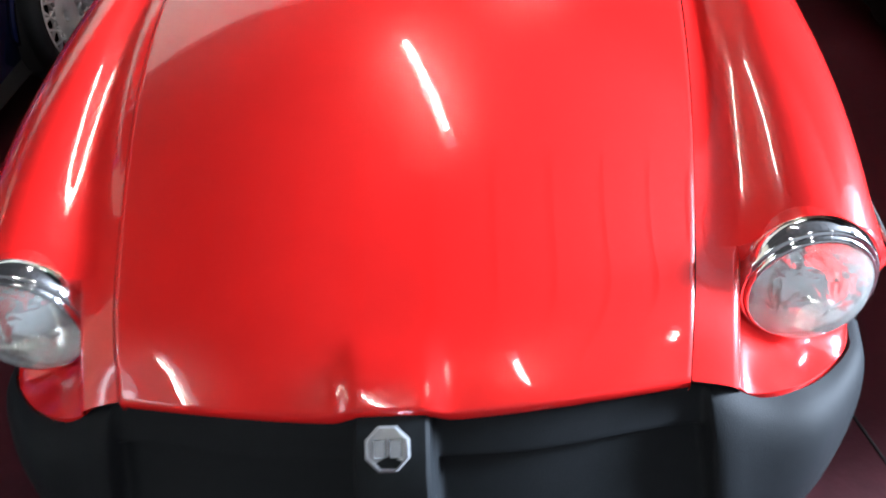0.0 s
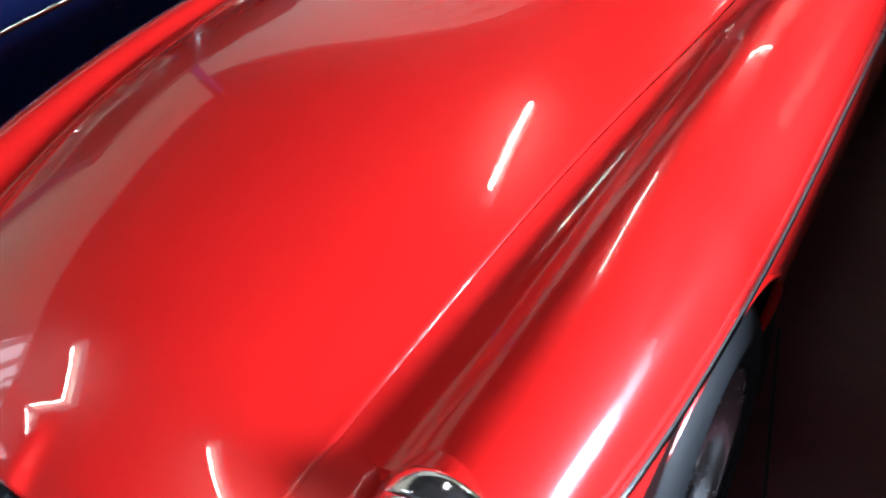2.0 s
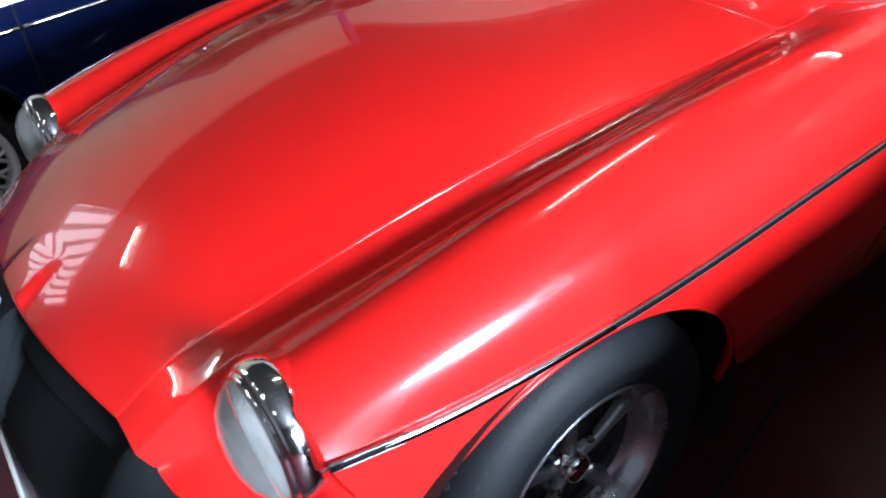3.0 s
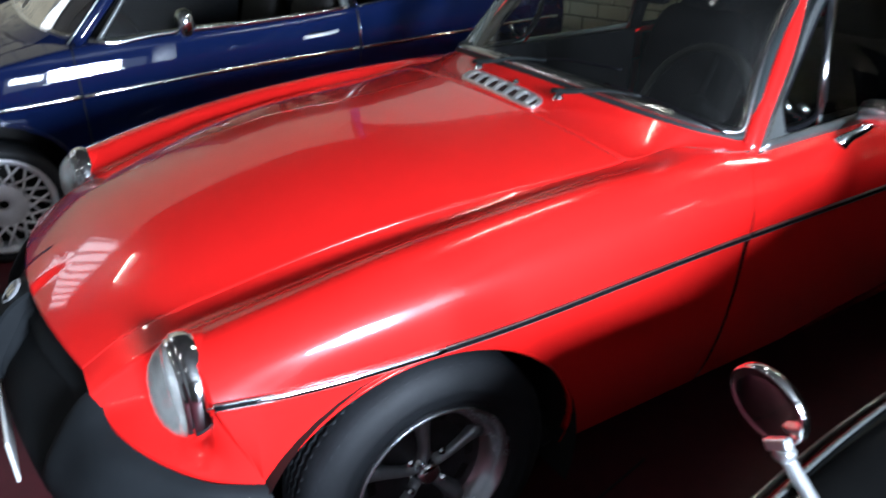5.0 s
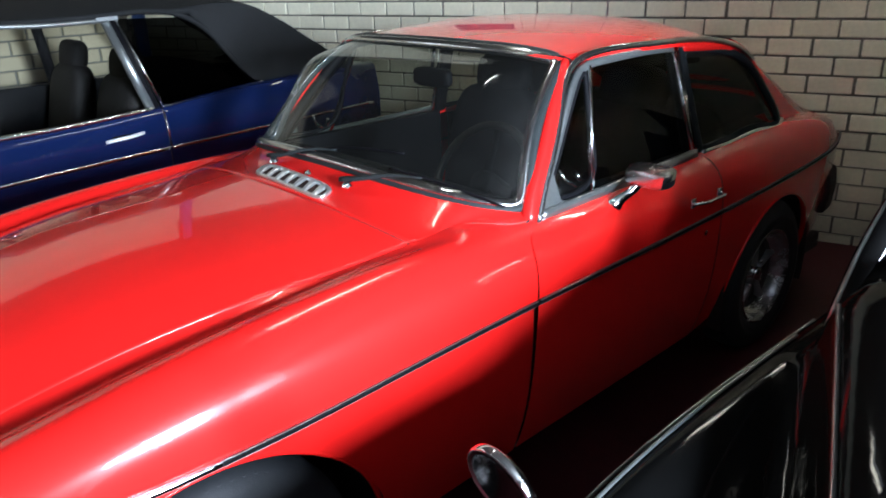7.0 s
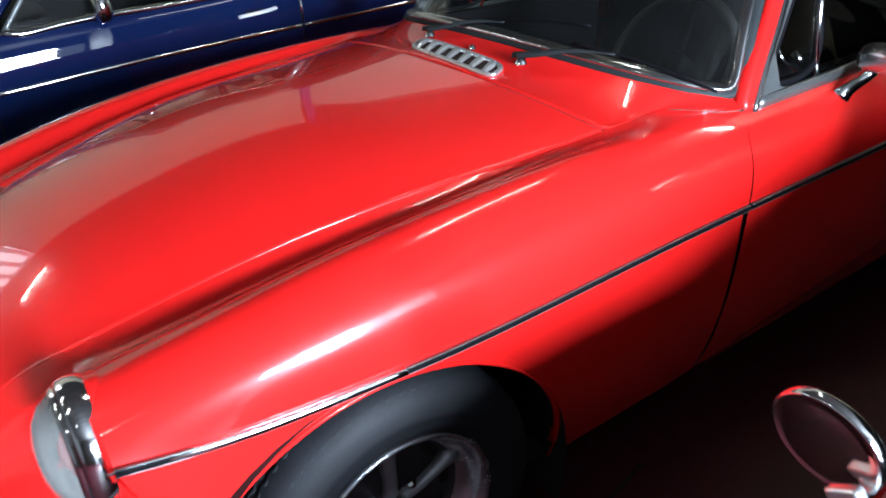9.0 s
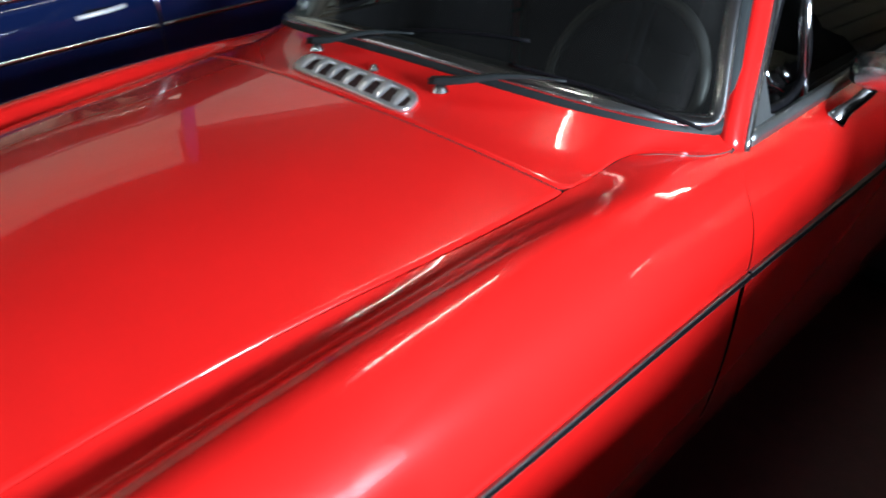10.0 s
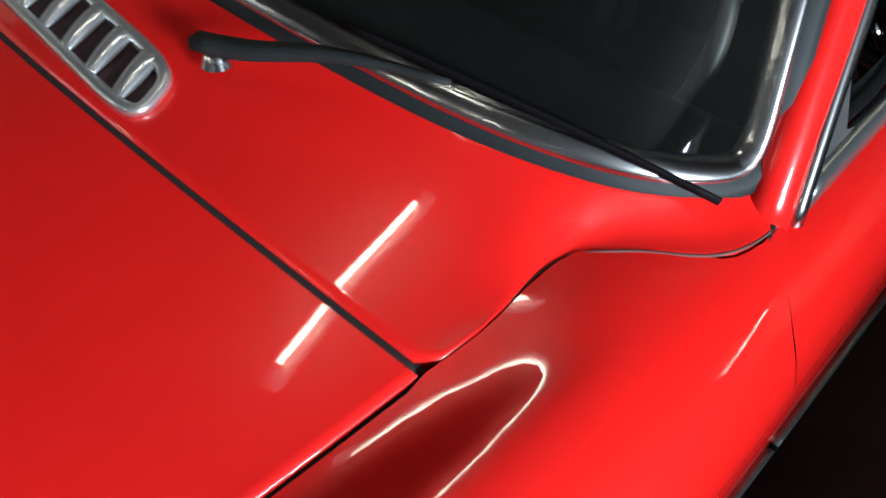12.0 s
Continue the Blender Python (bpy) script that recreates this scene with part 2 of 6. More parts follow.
def sweep(path, profile, closed=False, up=(0, 0, 1), scale=None, caps=True):
    """A bmesh: a closed profile of (across, up) pairs drawn along a path."""
    bm = bmesh.new()
    path = [Vector(p) for p in path]
    n = len(path)
    rings = []
    for i, p in enumerate(path):
        a = path[(i - 1) % n] if closed or i else p
        b = path[(i + 1) % n] if closed or i < n - 1 else p
        t = (b - a).normalized()
        u = Vector(up[i] if isinstance(up, list) else up)
        side = t.cross(u).normalized()
        u = side.cross(t).normalized()
        k = scale[i] if scale else 1
        rings.append([bm.verts.new(p + side * (x * k) + u * (z * k)) for x, z in profile])
    m = len(profile)
    for i in range(n if closed else n - 1):
        r0, r1 = rings[i], rings[(i + 1) % n]
        for j in range(m):
            bm.faces.new((r0[j], r0[(j + 1) % m], r1[(j + 1) % m], r1[j]))
    if not closed and caps:
        bm.faces.new(rings[0][::-1])
        bm.faces.new(rings[-1])
    bmesh.ops.recalc_face_normals(bm, faces=bm.faces)
    return bm


def rod(path, r, n=10, closed=False):
    return sweep(path, ring2(r, n), closed, up=(0.13, 0.31, 0.94))


def ring2(r, n=12, rx=None):
    return [((rx or r) * math.cos(2 * math.pi * k / n), r * math.sin(2 * math.pi * k / n)) for k in range(n)]


def lathe(profile, n=48, m=None, arc=1.0):
    """A bmesh turned about the z axis from (radius, height) pairs, placed by m."""
    bm = bmesh.new()
    rows = []
    for k in range(n + (arc < 1)):
        a = 2 * math.pi * arc * k / n
        rows.append([bm.verts.new((r * math.cos(a), r * math.sin(a), z)) for r, z in profile])
    for k in range(n):
        r0, r1 = rows[k], rows[(k + 1) % len(rows)]
        for j in range(len(profile) - 1):
            bm.faces.new((r0[j], r1[j], r1[j + 1], r0[j + 1]))
    bmesh.ops.remove_doubles(bm, verts=bm.verts, dist=1e-6)
    bmesh.ops.recalc_face_normals(bm, faces=bm.faces)
    if m:
        bm.transform(m)
    return bm


def box(x0, y0, z0, x1, y1, z1, bevel=0.0, segments=2, m=None):
    bm = bmesh.new()
    bmesh.ops.create_cube(bm, size=1)
    bm.transform(Matrix.LocRotScale(((x0 + x1) / 2, (y0 + y1) / 2, (z0 + z1) / 2), None, (x1 - x0, y1 - y0, z1 - z0)))
    if bevel:
        bmesh.ops.bevel(bm, geom=bm.edges[:], offset=bevel, segments=segments, affect="EDGES", profile=0.5)
    if m:
        bm.transform(m)
    return bm


def puffy(sx, sy, sz, power=3.0, m=None, cuts=10):
    """A rounded cushion: a superellipsoid."""
    bm = bmesh.new()
    bmesh.ops.create_cube(bm, size=2)
    bmesh.ops.subdivide_edges(bm, edges=bm.edges[:], cuts=cuts, use_grid_fill=True)
    for v in bm.verts:
        d = (abs(v.co.x) ** power + abs(v.co.y) ** power + abs(v.co.z) ** power) ** (1 / power)
        v.co = Vector((v.co.x / d * sx, v.co.y / d * sy, v.co.z / d * sz))
    if m:
        bm.transform(m)
    return bm


def join(*bms):
    out = bmesh.new()
    for b in bms:
        me = bpy.data.meshes.new("tmp")
        b.to_mesh(me)
        b.free()
        out.from_mesh(me)
        bpy.data.meshes.remove(me)
    return out


def slab(x0, y0, z0, x1, y1, z1):
    return box(x0, y0, z0, x1, y1, z1)

# ---- the garage ----
X_LEFT, X_RIGHT, Y_FRONT, Z_TOP = -3.6, 4.6, -2.6, 2.75
ground = obj("floor", slab(-9.0, -14.0, -0.2, 9.0, 6.6, 0.0), FLOOR, smooth=False)
tagged(ground, "dark red painted concrete garage floor", "floor", kind="structure")
ceil = obj("ceiling", slab(-9.2, Y_FRONT - 0.2, Z_TOP, 7.1, 6.6, Z_TOP + 0.2), CEILING, smooth=False)
tagged(ceil, "dark boarded garage ceiling", "ceiling", kind="structure")
battens = join(*[slab(x - 0.022, Y_FRONT, Z_TOP - 0.014, x + 0.022, 1.45, Z_TOP - 0.002) for x in [-3.4 + 0.42 * k for k in range(19)]])
tagged(obj("trim", battens, BATTEN, smooth=False), "narrow cover strips over the ceiling joints", "ceiling trim", kind="structure")
# the back wall stands at an angle to the cars; u runs along it
WALL_AT = Matrix.Translation((-1.77, 3.77, 0)) @ Matrix.Rotation(radians(17), 4, "Z")
wall_back = obj("wall_back", box(-4.943, 0.012, 0, 6.9, 0.25, Z_TOP, m=WALL_AT), MORTAR, smooth=False)
tagged(wall_back, "whitewashed brick back wall with grey mortar joints", "wall", kind="structure")
wall_left = obj("wall_left", join(slab(X_LEFT - 0.25, Y_FRONT, 0, X_LEFT - 0.012, 2.42, 1.926), slab(X_LEFT - 0.25, -0.755, 1.926, X_LEFT - 0.012, 2.42, Z_TOP)), MORTAR, smooth=False)
tagged(wall_left, "cream brick side wall behind the blue car", "wall", kind="structure")
wall_recess = obj("wall_recess", slab(-9.0, 2.17, 0, X_LEFT - 0.252, 2.42, Z_TOP), LIMEWASH, smooth=False)
tagged(wall_recess, "plain plastered return wall of the recess", "wall", kind="structure")
for nm, y0, y1, z0, z1 in (("wall_right_back", 1.71, 6.0, 0, Z_TOP), ("wall_right_lintel", 0.19, 1.71, 2.15, Z_TOP), ("wall_right_front", Y_FRONT, 0.19, 0, Z_TOP)):
    tagged(obj(nm, slab(X_RIGHT, y0, z0, X_RIGHT + 0.25, y1, z1), PLASTER, smooth=False), "plain grey plastered side wall beside the open gateway", "wall", kind="structure")
tagged(obj("wall_front", slab(X_LEFT - 0.25, Y_FRONT - 0.25, 0, X_RIGHT + 0.25, Y_FRONT - 0.002, Z_TOP), FRONT_WHITE, smooth=False), "whitewashed front wall of the garage", "wall", kind="structure")

# unseen partition, added to keep the gateway's light off the red rear flank
tagged(obj("wall_right_pier", slab(3.06, 1.75, 0, X_RIGHT - 0.004, 1.95, Z_TOP), PLASTER, smooth=False), "unseen grey partition added to block light from the gateway", "wall", kind="structure")

# joint in the floor, and a framed print high on the back wall
tagged(obj("floor_joint", sweep([(1.01, -0.02, 0.0012), (0.91, 0.466, 0.0012), (0.852, 0.748, 0.0012), (0.70, 1.49, 0.0012)], [(-0.004, -0.001), (0.004, -0.001), (0.003, 0.0006), (-0.003, 0.0006)]), UNDER), "dark straight joint in the red painted floor", "floor joint", kind="structure")
print_ = thing("framed_print", "mauve print in a wide cream frame on the brick wall", "picture")
print_.matrix_world = WALL_AT @ Matrix.Translation((0.22, -0.012, 1.90))
part("print", box(-0.24, -0.014, -0.13, 0.24, 0.0, 0.13), MAUVE, print_, smooth=False)
for a in ((-0.30, 0.13, 0.30, 0.19), (-0.30, -0.19, 0.30, -0.13), (-0.30, -0.13, -0.24, 0.13), (0.24, -0.13, 0.30, 0.13)):
    part("frame_rail", box(a[0], -0.030, a[1], a[2], 0.0, a[3], 0.004, 1), CREAM, print_, smooth=False)

# blue pole and pale pier at the end of the side wall
tagged(obj("pole", rod([(X_LEFT + 0.05, 2.475, 0), (X_LEFT + 0.05, 2.475, Z_TOP)], 0.045, 16), STEEL_BLUE), "blue painted steel pole at the wall end", "pole")

# slatted clerestory window high in the side wall
clere = thing("clerestory_window", "bright slatted window high in the side wall", "window", (X_LEFT, -1.6, 2.3))
for k in range(9):
    y = -0.78 + 1.56 * k / 8
    part("slat", box(-0.03, y - 0.028, -0.33, 0.02, y + 0.028, 0.33, 0.004, 1), WHITE_METAL, clere, smooth=False)
part("frame", join(box(-0.03, -0.84, -0.38, 0.04, 0.84, -0.33), box(-0.03, -0.84, 0.33, 0.04, 0.84, 0.38)), WHITE_METAL, clere, smooth=False)


# fluorescent lights
def batten(x, y, turn, half, group=""):
    light = thing("ceiling_light", "white fluorescent batten light with one bare tube" if half > 0.3 else "short white fluorescent light with one bare tube", "ceiling light", (x, y, Z_TOP), group)
    light.rotation_euler.z = radians(turn)
    part("housing", box(-0.045, -half - 0.07, -0.10, 0.045, half + 0.07, -0.002, 0.012), WHITE_METAL, light, smooth=False)
    part("tube", rod([(0, -half, -0.16), (0, half, -0.16)], 0.015, 14), TUBE, light, "lit fluorescent tube")
    for y in (-half - 0.025, half + 0.025):
        part("socket", box(-0.018, y - 0.022, -0.185, 0.018, y + 0.022, -0.09, 0.005), WHITE_METAL, light, smooth=False)


for x, y, turn, half in ((-0.119, 1.995, 17.5, 0.50), (-0.52, -1.35, 18, 0.55), (0.62, -0.80, 18, 0.22), (-2.55, -0.85, 18, 0.22), (1.95, -0.75, 18, 0.08), (0.62, 3.84, 107, 0.34)):
    batten(x, y, turn, half, "lights on the garage ceiling")

# ---- the red coupe: functions that give its body's shape, front at y = 0, its left at x > 0 ----
Z_CENTRE = curve1([(0.13, 0.636), (0.17, 0.666), (0.24, 0.704), (0.36, 0.757), (0.5, 0.800), (0.7, 0.844), (0.9, 0.872), (1.15, 0.8858), (1.30, 0.8945), (1.40, 0.9020), (1.48, 0.9085), (1.56, 0.915)])
X_SEAM = curve1([(0.17, 0.391), (0.36, 0.426), (0.66, 0.473), (1.02, 0.515), (1.43, 0.553), (1.60, 0.568)])
Z_SEAM = curve1([(0.17, 0.610), (0.19, 0.622), (0.24, 0.656), (0.36, 0.707), (0.5, 0.747), (0.66, 0.786), (1.02, 0.834), (1.2, 0.8425), (1.3, 0.8488), (1.43, 0.8585), (1.6, 0.8715)])
X_VALLEY = curve1([(0.17, 0.455), (0.36, 0.484), (0.5, 0.508), (0.7, 0.534), (0.9, 0.549), (1.1, 0.559), (1.25, 0.566), (1.336, 0.573), (1.41, 0.586), (1.46, 0.596), (1.51, 0.609), (1.77, 0.625)])
Z_VALLEY = curve1([(0.17, 0.596), (0.36, 0.697), (0.5, 0.734), (0.7, 0.777), (0.9, 0.807), (1.1, 0.8285), (1.3, 0.8455), (1.40, 0.8535), (1.45, 0.8585), (1.51, 0.8635), (1.77, 0.866)])
X_CREST = curve1([(0.36, 0.588), (0.5, 0.598), (0.7, 0.608), (0.9, 0.618), (1.2, 0.632), (1.5, 0.640), (1.8, 0.648)])
Z_CREST = curve1([(0.36, 0.737), (0.5, 0.768), (0.7, 0.806), (0.9, 0.833), (1.1, 0.850), (1.3, 0.860), (1.5, 0.864), (1.8, 0.862)])
X_SHOULDER = curve1([(0.36, 0.670), (0.5, 0.692), (0.7, 0.714), (0.9, 0.725), (1.2, 0.732), (1.5, 0.735), (1.8, 0.737)])
Z_SHOULDER = curve1([(0.36, 0.706), (0.5, 0.732), (0.7, 0.760), (0.9, 0.778), (1.2, 0.795), (1.5, 0.802), (1.8, 0.800)])
X_STRIP = curve1([(0.36, 0.700), (0.5, 0.719), (0.7, 0.736), (0.9, 0.745), (1.2, 0.751), (1.6, 0.755), (2.6, 0.757), (3.3, 0.750), (3.65, 0.716), (3.88, 0.645)])
Z_STRIP = curve1([(0.33, 0.668), (0.5, 0.654), (0.7, 0.651), (0.9, 0.652), (1.2, 0.664), (1.5, 0.676), (1.7, 0.680), (2.6, 0.692), (3.3, 0.712), (3.95, 0.738)])
Z_BELT = curve1([(1.77, 0.853), (2.2, 0.860), (2.6, 0.868), (3.13, 0.875), (3.45, 0.866), (3.7, 0.828), (3.9, 0.762)])
X_BELT = curve1([(1.77, 0.662), (2.2, 0.655), (2.6, 0.650), (3.13, 0.652), (3.5, 0.640), (3.9, 0.600)])

SEAM_BACK = [(0.553, 1.431, 0.8586), (0.558, 1.52, 0.8645), (0.565, 1.594, 0.867), (0.582, 1.612, 0.869), (0.600, 1.630, 0.869), (0.645, 1.672, 0.866), (0.660, 1.705, 0.864), (0.664, 1.745, 0.860)]
X_BACK = curve1([(y, x) for x, y, z in SEAM_BACK])
Z_BACK = curve1([(y, z) for x, y, z in SEAM_BACK])


SHUT = curve1([(0.2, 1.668), (0.5, 1.670), (0.62, 1.674), (0.70, 1.678), (0.76, 1.680), (0.80, 1.684), (0.83, 1.698), (0.845, 1.722), (0.853, 1.745), (0.862, 1.765)])


def y_shut(z):
    """The door's front gap leans back a little towards the top."""
    return SHUT(z)


def side_x(y, z):
    """Half width of the body's side below the trim strip."""
    xs = X_STRIP(y)
    t = max(0.0, (Z_STRIP(y) - z) / 0.5)
    return xs - 0.024 * t * t - 0.056 * t * t * t


def gap_w(y):
    """Half width of the bonnet's side gap, wider towards the back."""
    return 0.0012 + 0.0032 * max(0.0, min(1.0, (y - 0.5) / 0.8))


def bonnet_top(u, y):
    """Half section of the bonnet: u from 0 at the middle to 1 at the seam."""
    zc, zs, x = Z_CENTRE(y), Z_SEAM(y), X_SEAM(y) * u
    z = zs + (zc - zs) * (1 - abs(u) ** 2.25)
    bulge = max(0.0, min(1.0, (0.225 - y) / 0.075))
    d = abs(x)
    z += 0.013 * bulge * (1 / (1 + math.exp((d - 0.063) / 0.006)))
    return x, z


def front_y(u):
    """The bonnet's front edge, a little swept back towards the corners."""
    return 0.132 + 0.055 * u * u


def rear_y(u):
    return 1.392 + 0.036 * u * u


red_car = thing("vintage_coupe", "glossy red vintage two-door coupe with black rubber bumper on garage floor", "car", (0, 0, 0))

# bonnet
N_U, N_V = 56, 72
grid = []
for j in range(N_V + 1):
    v = (j / N_V) ** 1.25
    row = []
    for i in range(-N_U, N_U + 1):
        u = i / N_U * 0.9988
        y = front_y(u) + v * (rear_y(u) - 0.0045 - front_y(u))
        x, z = bonnet_top(u, y)
        row.append((x, y, z))
    lip = 0.0007
    row = [(row[0][0] - lip - 0.0004, row[0][1], row[0][2] - 0.010), (row[0][0] - lip, row[0][1], row[0][2] - 0.0022)] + row + [(row[-1][0] + lip, row[-1][1], row[-1][2] - 0.0022), (row[-1][0] + lip + 0.0004, row[-1][1], row[-1][2] - 0.010)]
    grid.append(row)
edge = [(x, y + 0.004, z - 0.018) for x, y, z in grid[0]]
bonnet = part("bonnet", sheet([edge] + grid, thick=0.0), RED, red_car, "glossy red bonnet with a raised centre rib")


# wings
def wing_section(y, n=40):
    if y <= 1.431:
        p = [(X_SEAM(y) + gap_w(y), Z_SEAM(y) - 0.0022), (X_VALLEY(y), Z_VALLEY(y)), ((X_VALLEY(y) * 0.45 + X_CREST(y) * 0.55), Z_VALLEY(y) * 0.42 + Z_CREST(y) * 0.58 + 0.004 * max(0.0, min(1.0, (1.52 - y) / 0.25)))]
    else:
        # behind the bonnet the wing reaches in to the scuttle seam, and its hollow fades out
        x0, z0 = X_BACK(y) + 0.0014, Z_BACK(y) - 0.0004
        w = max(0.0, min(1.0, (y - 1.475) / 0.13))
        w = w * w * (3 - 2 * w)
        xb = X_VALLEY(y) * 0.45 + X_CREST(y) * 0.55
        zb = Z_VALLEY(y) * 0.42 + Z_CREST(y) * 0.58 + 0.004 * max(0.0, min(1.0, (1.52 - y) / 0.25))
        hollow = through_points([(min(x0, X_VALLEY(y) - 0.012), z0), (X_VALLEY(y), Z_VALLEY(y)), (xb, zb), (X_CREST(y), Z_CREST(y)), (X_SHOULDER(y), Z_SHOULDER(y)), (X_STRIP(y), Z_STRIP(y))], n)
        full = through_points([(0.56, 0.8675), (0.60, 0.8685), (0.64, 0.8650), (0.68, 0.8530), (0.712, 0.832), (X_SHOULDER(y), Z_SHOULDER(y)), (X_STRIP(y), Z_STRIP(y))], 240)
        rest = [p for p in full if p.x >= x0]
        even = [rest[round(i * (len(rest) - 1) / (n - 1))] for i in range(n)]
        return [p * (1 - w) + q * w for p, q in zip(hollow, even)]
    p += [(X_CREST(y), Z_CREST(y)), (X_SHOULDER(y), Z_SHOULDER(y)), (X_STRIP(y), Z_STRIP(y))]
    return through_points(p, n)


ARCHES = ((0.772, 0.243, 0.399), (3.09, 0.29, 0.345))


def bottom_z(y):
    z = 0.20
    for c, h, r in ARCHES:
        if abs(y - c) < r:
            z = max(z, h + math.sqrt(r * r - (y - c) ** 2))
    return z


def stations(a, b, n):
    """Places from a to b, closer together at the sides of the wheel arches."""
    ys = [a + (b - a) * k / n for k in range(n + 1)]
    for c, h, r in ARCHES:
        ys += [c + s * r * math.cos(t * math.pi / 60) for s in (-1, 1) for t in range(0, 31)] + [c - r - 0.0005, c + r + 0.0005]
    return sorted({round(y, 5) for y in ys if a <= y <= b})


def cheek_y(z):
    """Front edge of the wing's side, sloping back below the lamp."""
    return 0.36 + 0.065 * max(0.0, min(1.0, (0.655 - z) / 0.185))


def wing(mirror):
    y_end = y_shut(0.862)
    ys = [0.36 + (y_end - 0.36) * k / 80 for k in range(81)]
    upper = []
    for y in ys:
        row = []
        for p in wing_section(y):
            lim = y_shut(p.y) - 0.0032
            yy = y + (lim - y_end) * max(0.0, (y - 1.30) / (y_end - 1.30))
            row.append((p.x, yy, p.y))
        upper.append(row)
    # the nose panel beside the bonnet, ahead of the lamp
    nose = []
    for k in range(19):
        y = 0.187 + (0.36 - 0.187) * k / 18
        x0, z0, x1, z1 = X_SEAM(y) + gap_w(y), Z_SEAM(y), X_VALLEY(y), Z_VALLEY(y)
        row = [(x0 + (x1 - x0) * i / 8, y, z0 + (z1 - z0) * (i / 8 + 0.6 * (k / 18) ** 2 * (i / 8) * (1 - i / 8)) - 0.006 * (i / 8) ** 3 * (1 - k / 18)) for i in range(9)]
        back = min(1.0, (0.36 - y) / 0.14)
        row += [(x1 + 0.006, y + 0.004, z1 - 0.008 - 0.004 * back), (x1 + 0.012, y + 0.010 + 0.006 * back, z1 - 0.02 - 0.020 * back), (x1 + 0.018, y + 0.016 + 0.012 * back, z1 - 0.04 - 0.06 * back)]
        nose.append(row)
    lower = []
    for y in stations(0.36, 1.66, 40):
        zs, zb = Z_STRIP(y), bottom_z(y)
        row = []
        for i in range(13):
            z = zs + (zb - zs) * i / 12
            y0 = cheek_y(z)
            yy = y if y > 0.425 else y0 + (y - 0.36) * (0.425 - y0) / 0.065
            row.append((side_x(y, z), yy, z))
        lower.append(row)
    # the scuttle end of the wing, inboard of the door
    bm = join(sheet(upper, mirror, flip=True), sheet(nose, mirror, flip=True), sheet(lower, mirror, flip=True))
    # ring between the wing's mouth and the lamp, and the scoop under the lamp
    ring = []
    sec = [(p.x, 0.36, p.y) for p in wing_section(0.36, 30)][5:]
    sec += [(side_x(0.36, z), 0.36, z) for z in (0.655, 0.645)]
    n = len(sec)
    for k, s in enumerate(sec):
        a = math.pi * (1.0 - (k / (n - 1)) * 1.03)
        c = (LAMP[0] + 0.093 * math.cos(a), 0.352 + 0.012 * k / n, LAMP[2] + 0.093 * LAMP_TALL * math.sin(a))
        d = (LAMP[0] + 0.089 * math.cos(a), 0.398, LAMP[2] + 0.089 * LAMP_TALL * math.sin(a))
        ring.append([s, ((s[0] + c[0]) / 2, 0.354, (s[2] + c[2]) / 2 + 0.001), c, d])
    lip = through_points([(0.462, 0.206, 0.592), (0.474, 0.203, 0.572), (0.512, 0.207, 0.560), (0.577, 0.238, 0.540), (0.633, 0.286, 0.515), (0.678, 0.340, 0.497), (0.712, 0.425, 0.470)], 25)
    scoop = []
    for k, q in enumerate(lip):
        a = math.pi * (1.02 + 0.98 * k / 24)
        c = Vector((LAMP[0] + 0.0945 * math.cos(a), 0.345 + 0.017 * k / 24, LAMP[2] + 0.0945 * LAMP_TALL * math.sin(a)))
        b0 = Vector((LAMP[0] + 0.090 * math.cos(a), 0.398, LAMP[2] + 0.090 * LAMP_TALL * math.sin(a)))
        mid = c.lerp(q, 0.5) + Vector((0, 0.007, -0.004))
        under = Vector((q.x + 0.002, q.y + 0.014, min(q.z - 0.02, 0.46)))
        scoop.append([b0] + through_points([c, mid, q], 9) + [q + Vector((0, -0.001, -0.006)), under])
    # cheek between the scoop and the wing's side
    last = through_points([c, mid, q], 9)
    cheek = []
    for i, p in enumerate(last):
        z = 0.655 - 0.185 * i / 8
        e = Vector((side_x(0.40, z) + 0.0004, cheek_y(z), z))
        cheek.append([p, p.lerp(e, 0.35) + Vector((0.001, -0.002, 0)), p.lerp(e, 0.7) + Vector((0.001, -0.001, 0)), e])
    return join(bm, sheet(ring, mirror, flip=True), sheet(scoop, mirror, flip=False), sheet(cheek, mirror, flip=False))


LAMP = (0.584, 0.325, 0.641)
LAMP_TALL = 1.12
for mirror in (False, True):
    w = part("front_wing", wing(mirror), RED, red_car)
    sharp(w, 50)

# scuttle panel between bonnet and windscreen
SCUTTLE_EDGE = [(-0.637, 1.755, 0.876), (-0.60, 1.69, 0.889), (-0.52, 1.628, 0.907), (-0.36, 1.583, 0.925), (0.0, 1.560, 0.938), (0.36, 1.583, 0.925), (0.52, 1.628, 0.907), (0.60, 1.69, 0.889), (0.637, 1.755, 0.876)]
SCREEN_BASE = [(x * 0.982, y + 0.008, z + 0.008) for x, y, z in SCUTTLE_EDGE]
SCREEN_TOP = [(-0.505, 2.056, 1.226), (-0.44, 2.030, 1.240), (-0.25, 2.004, 1.252), (0.0, 1.995, 1.256), (0.25, 2.004, 1.252), (0.44, 2.030, 1.240), (0.505, 2.056, 1.226)]
base_line = through_points(SCUTTLE_EDGE, 81)
grid = []
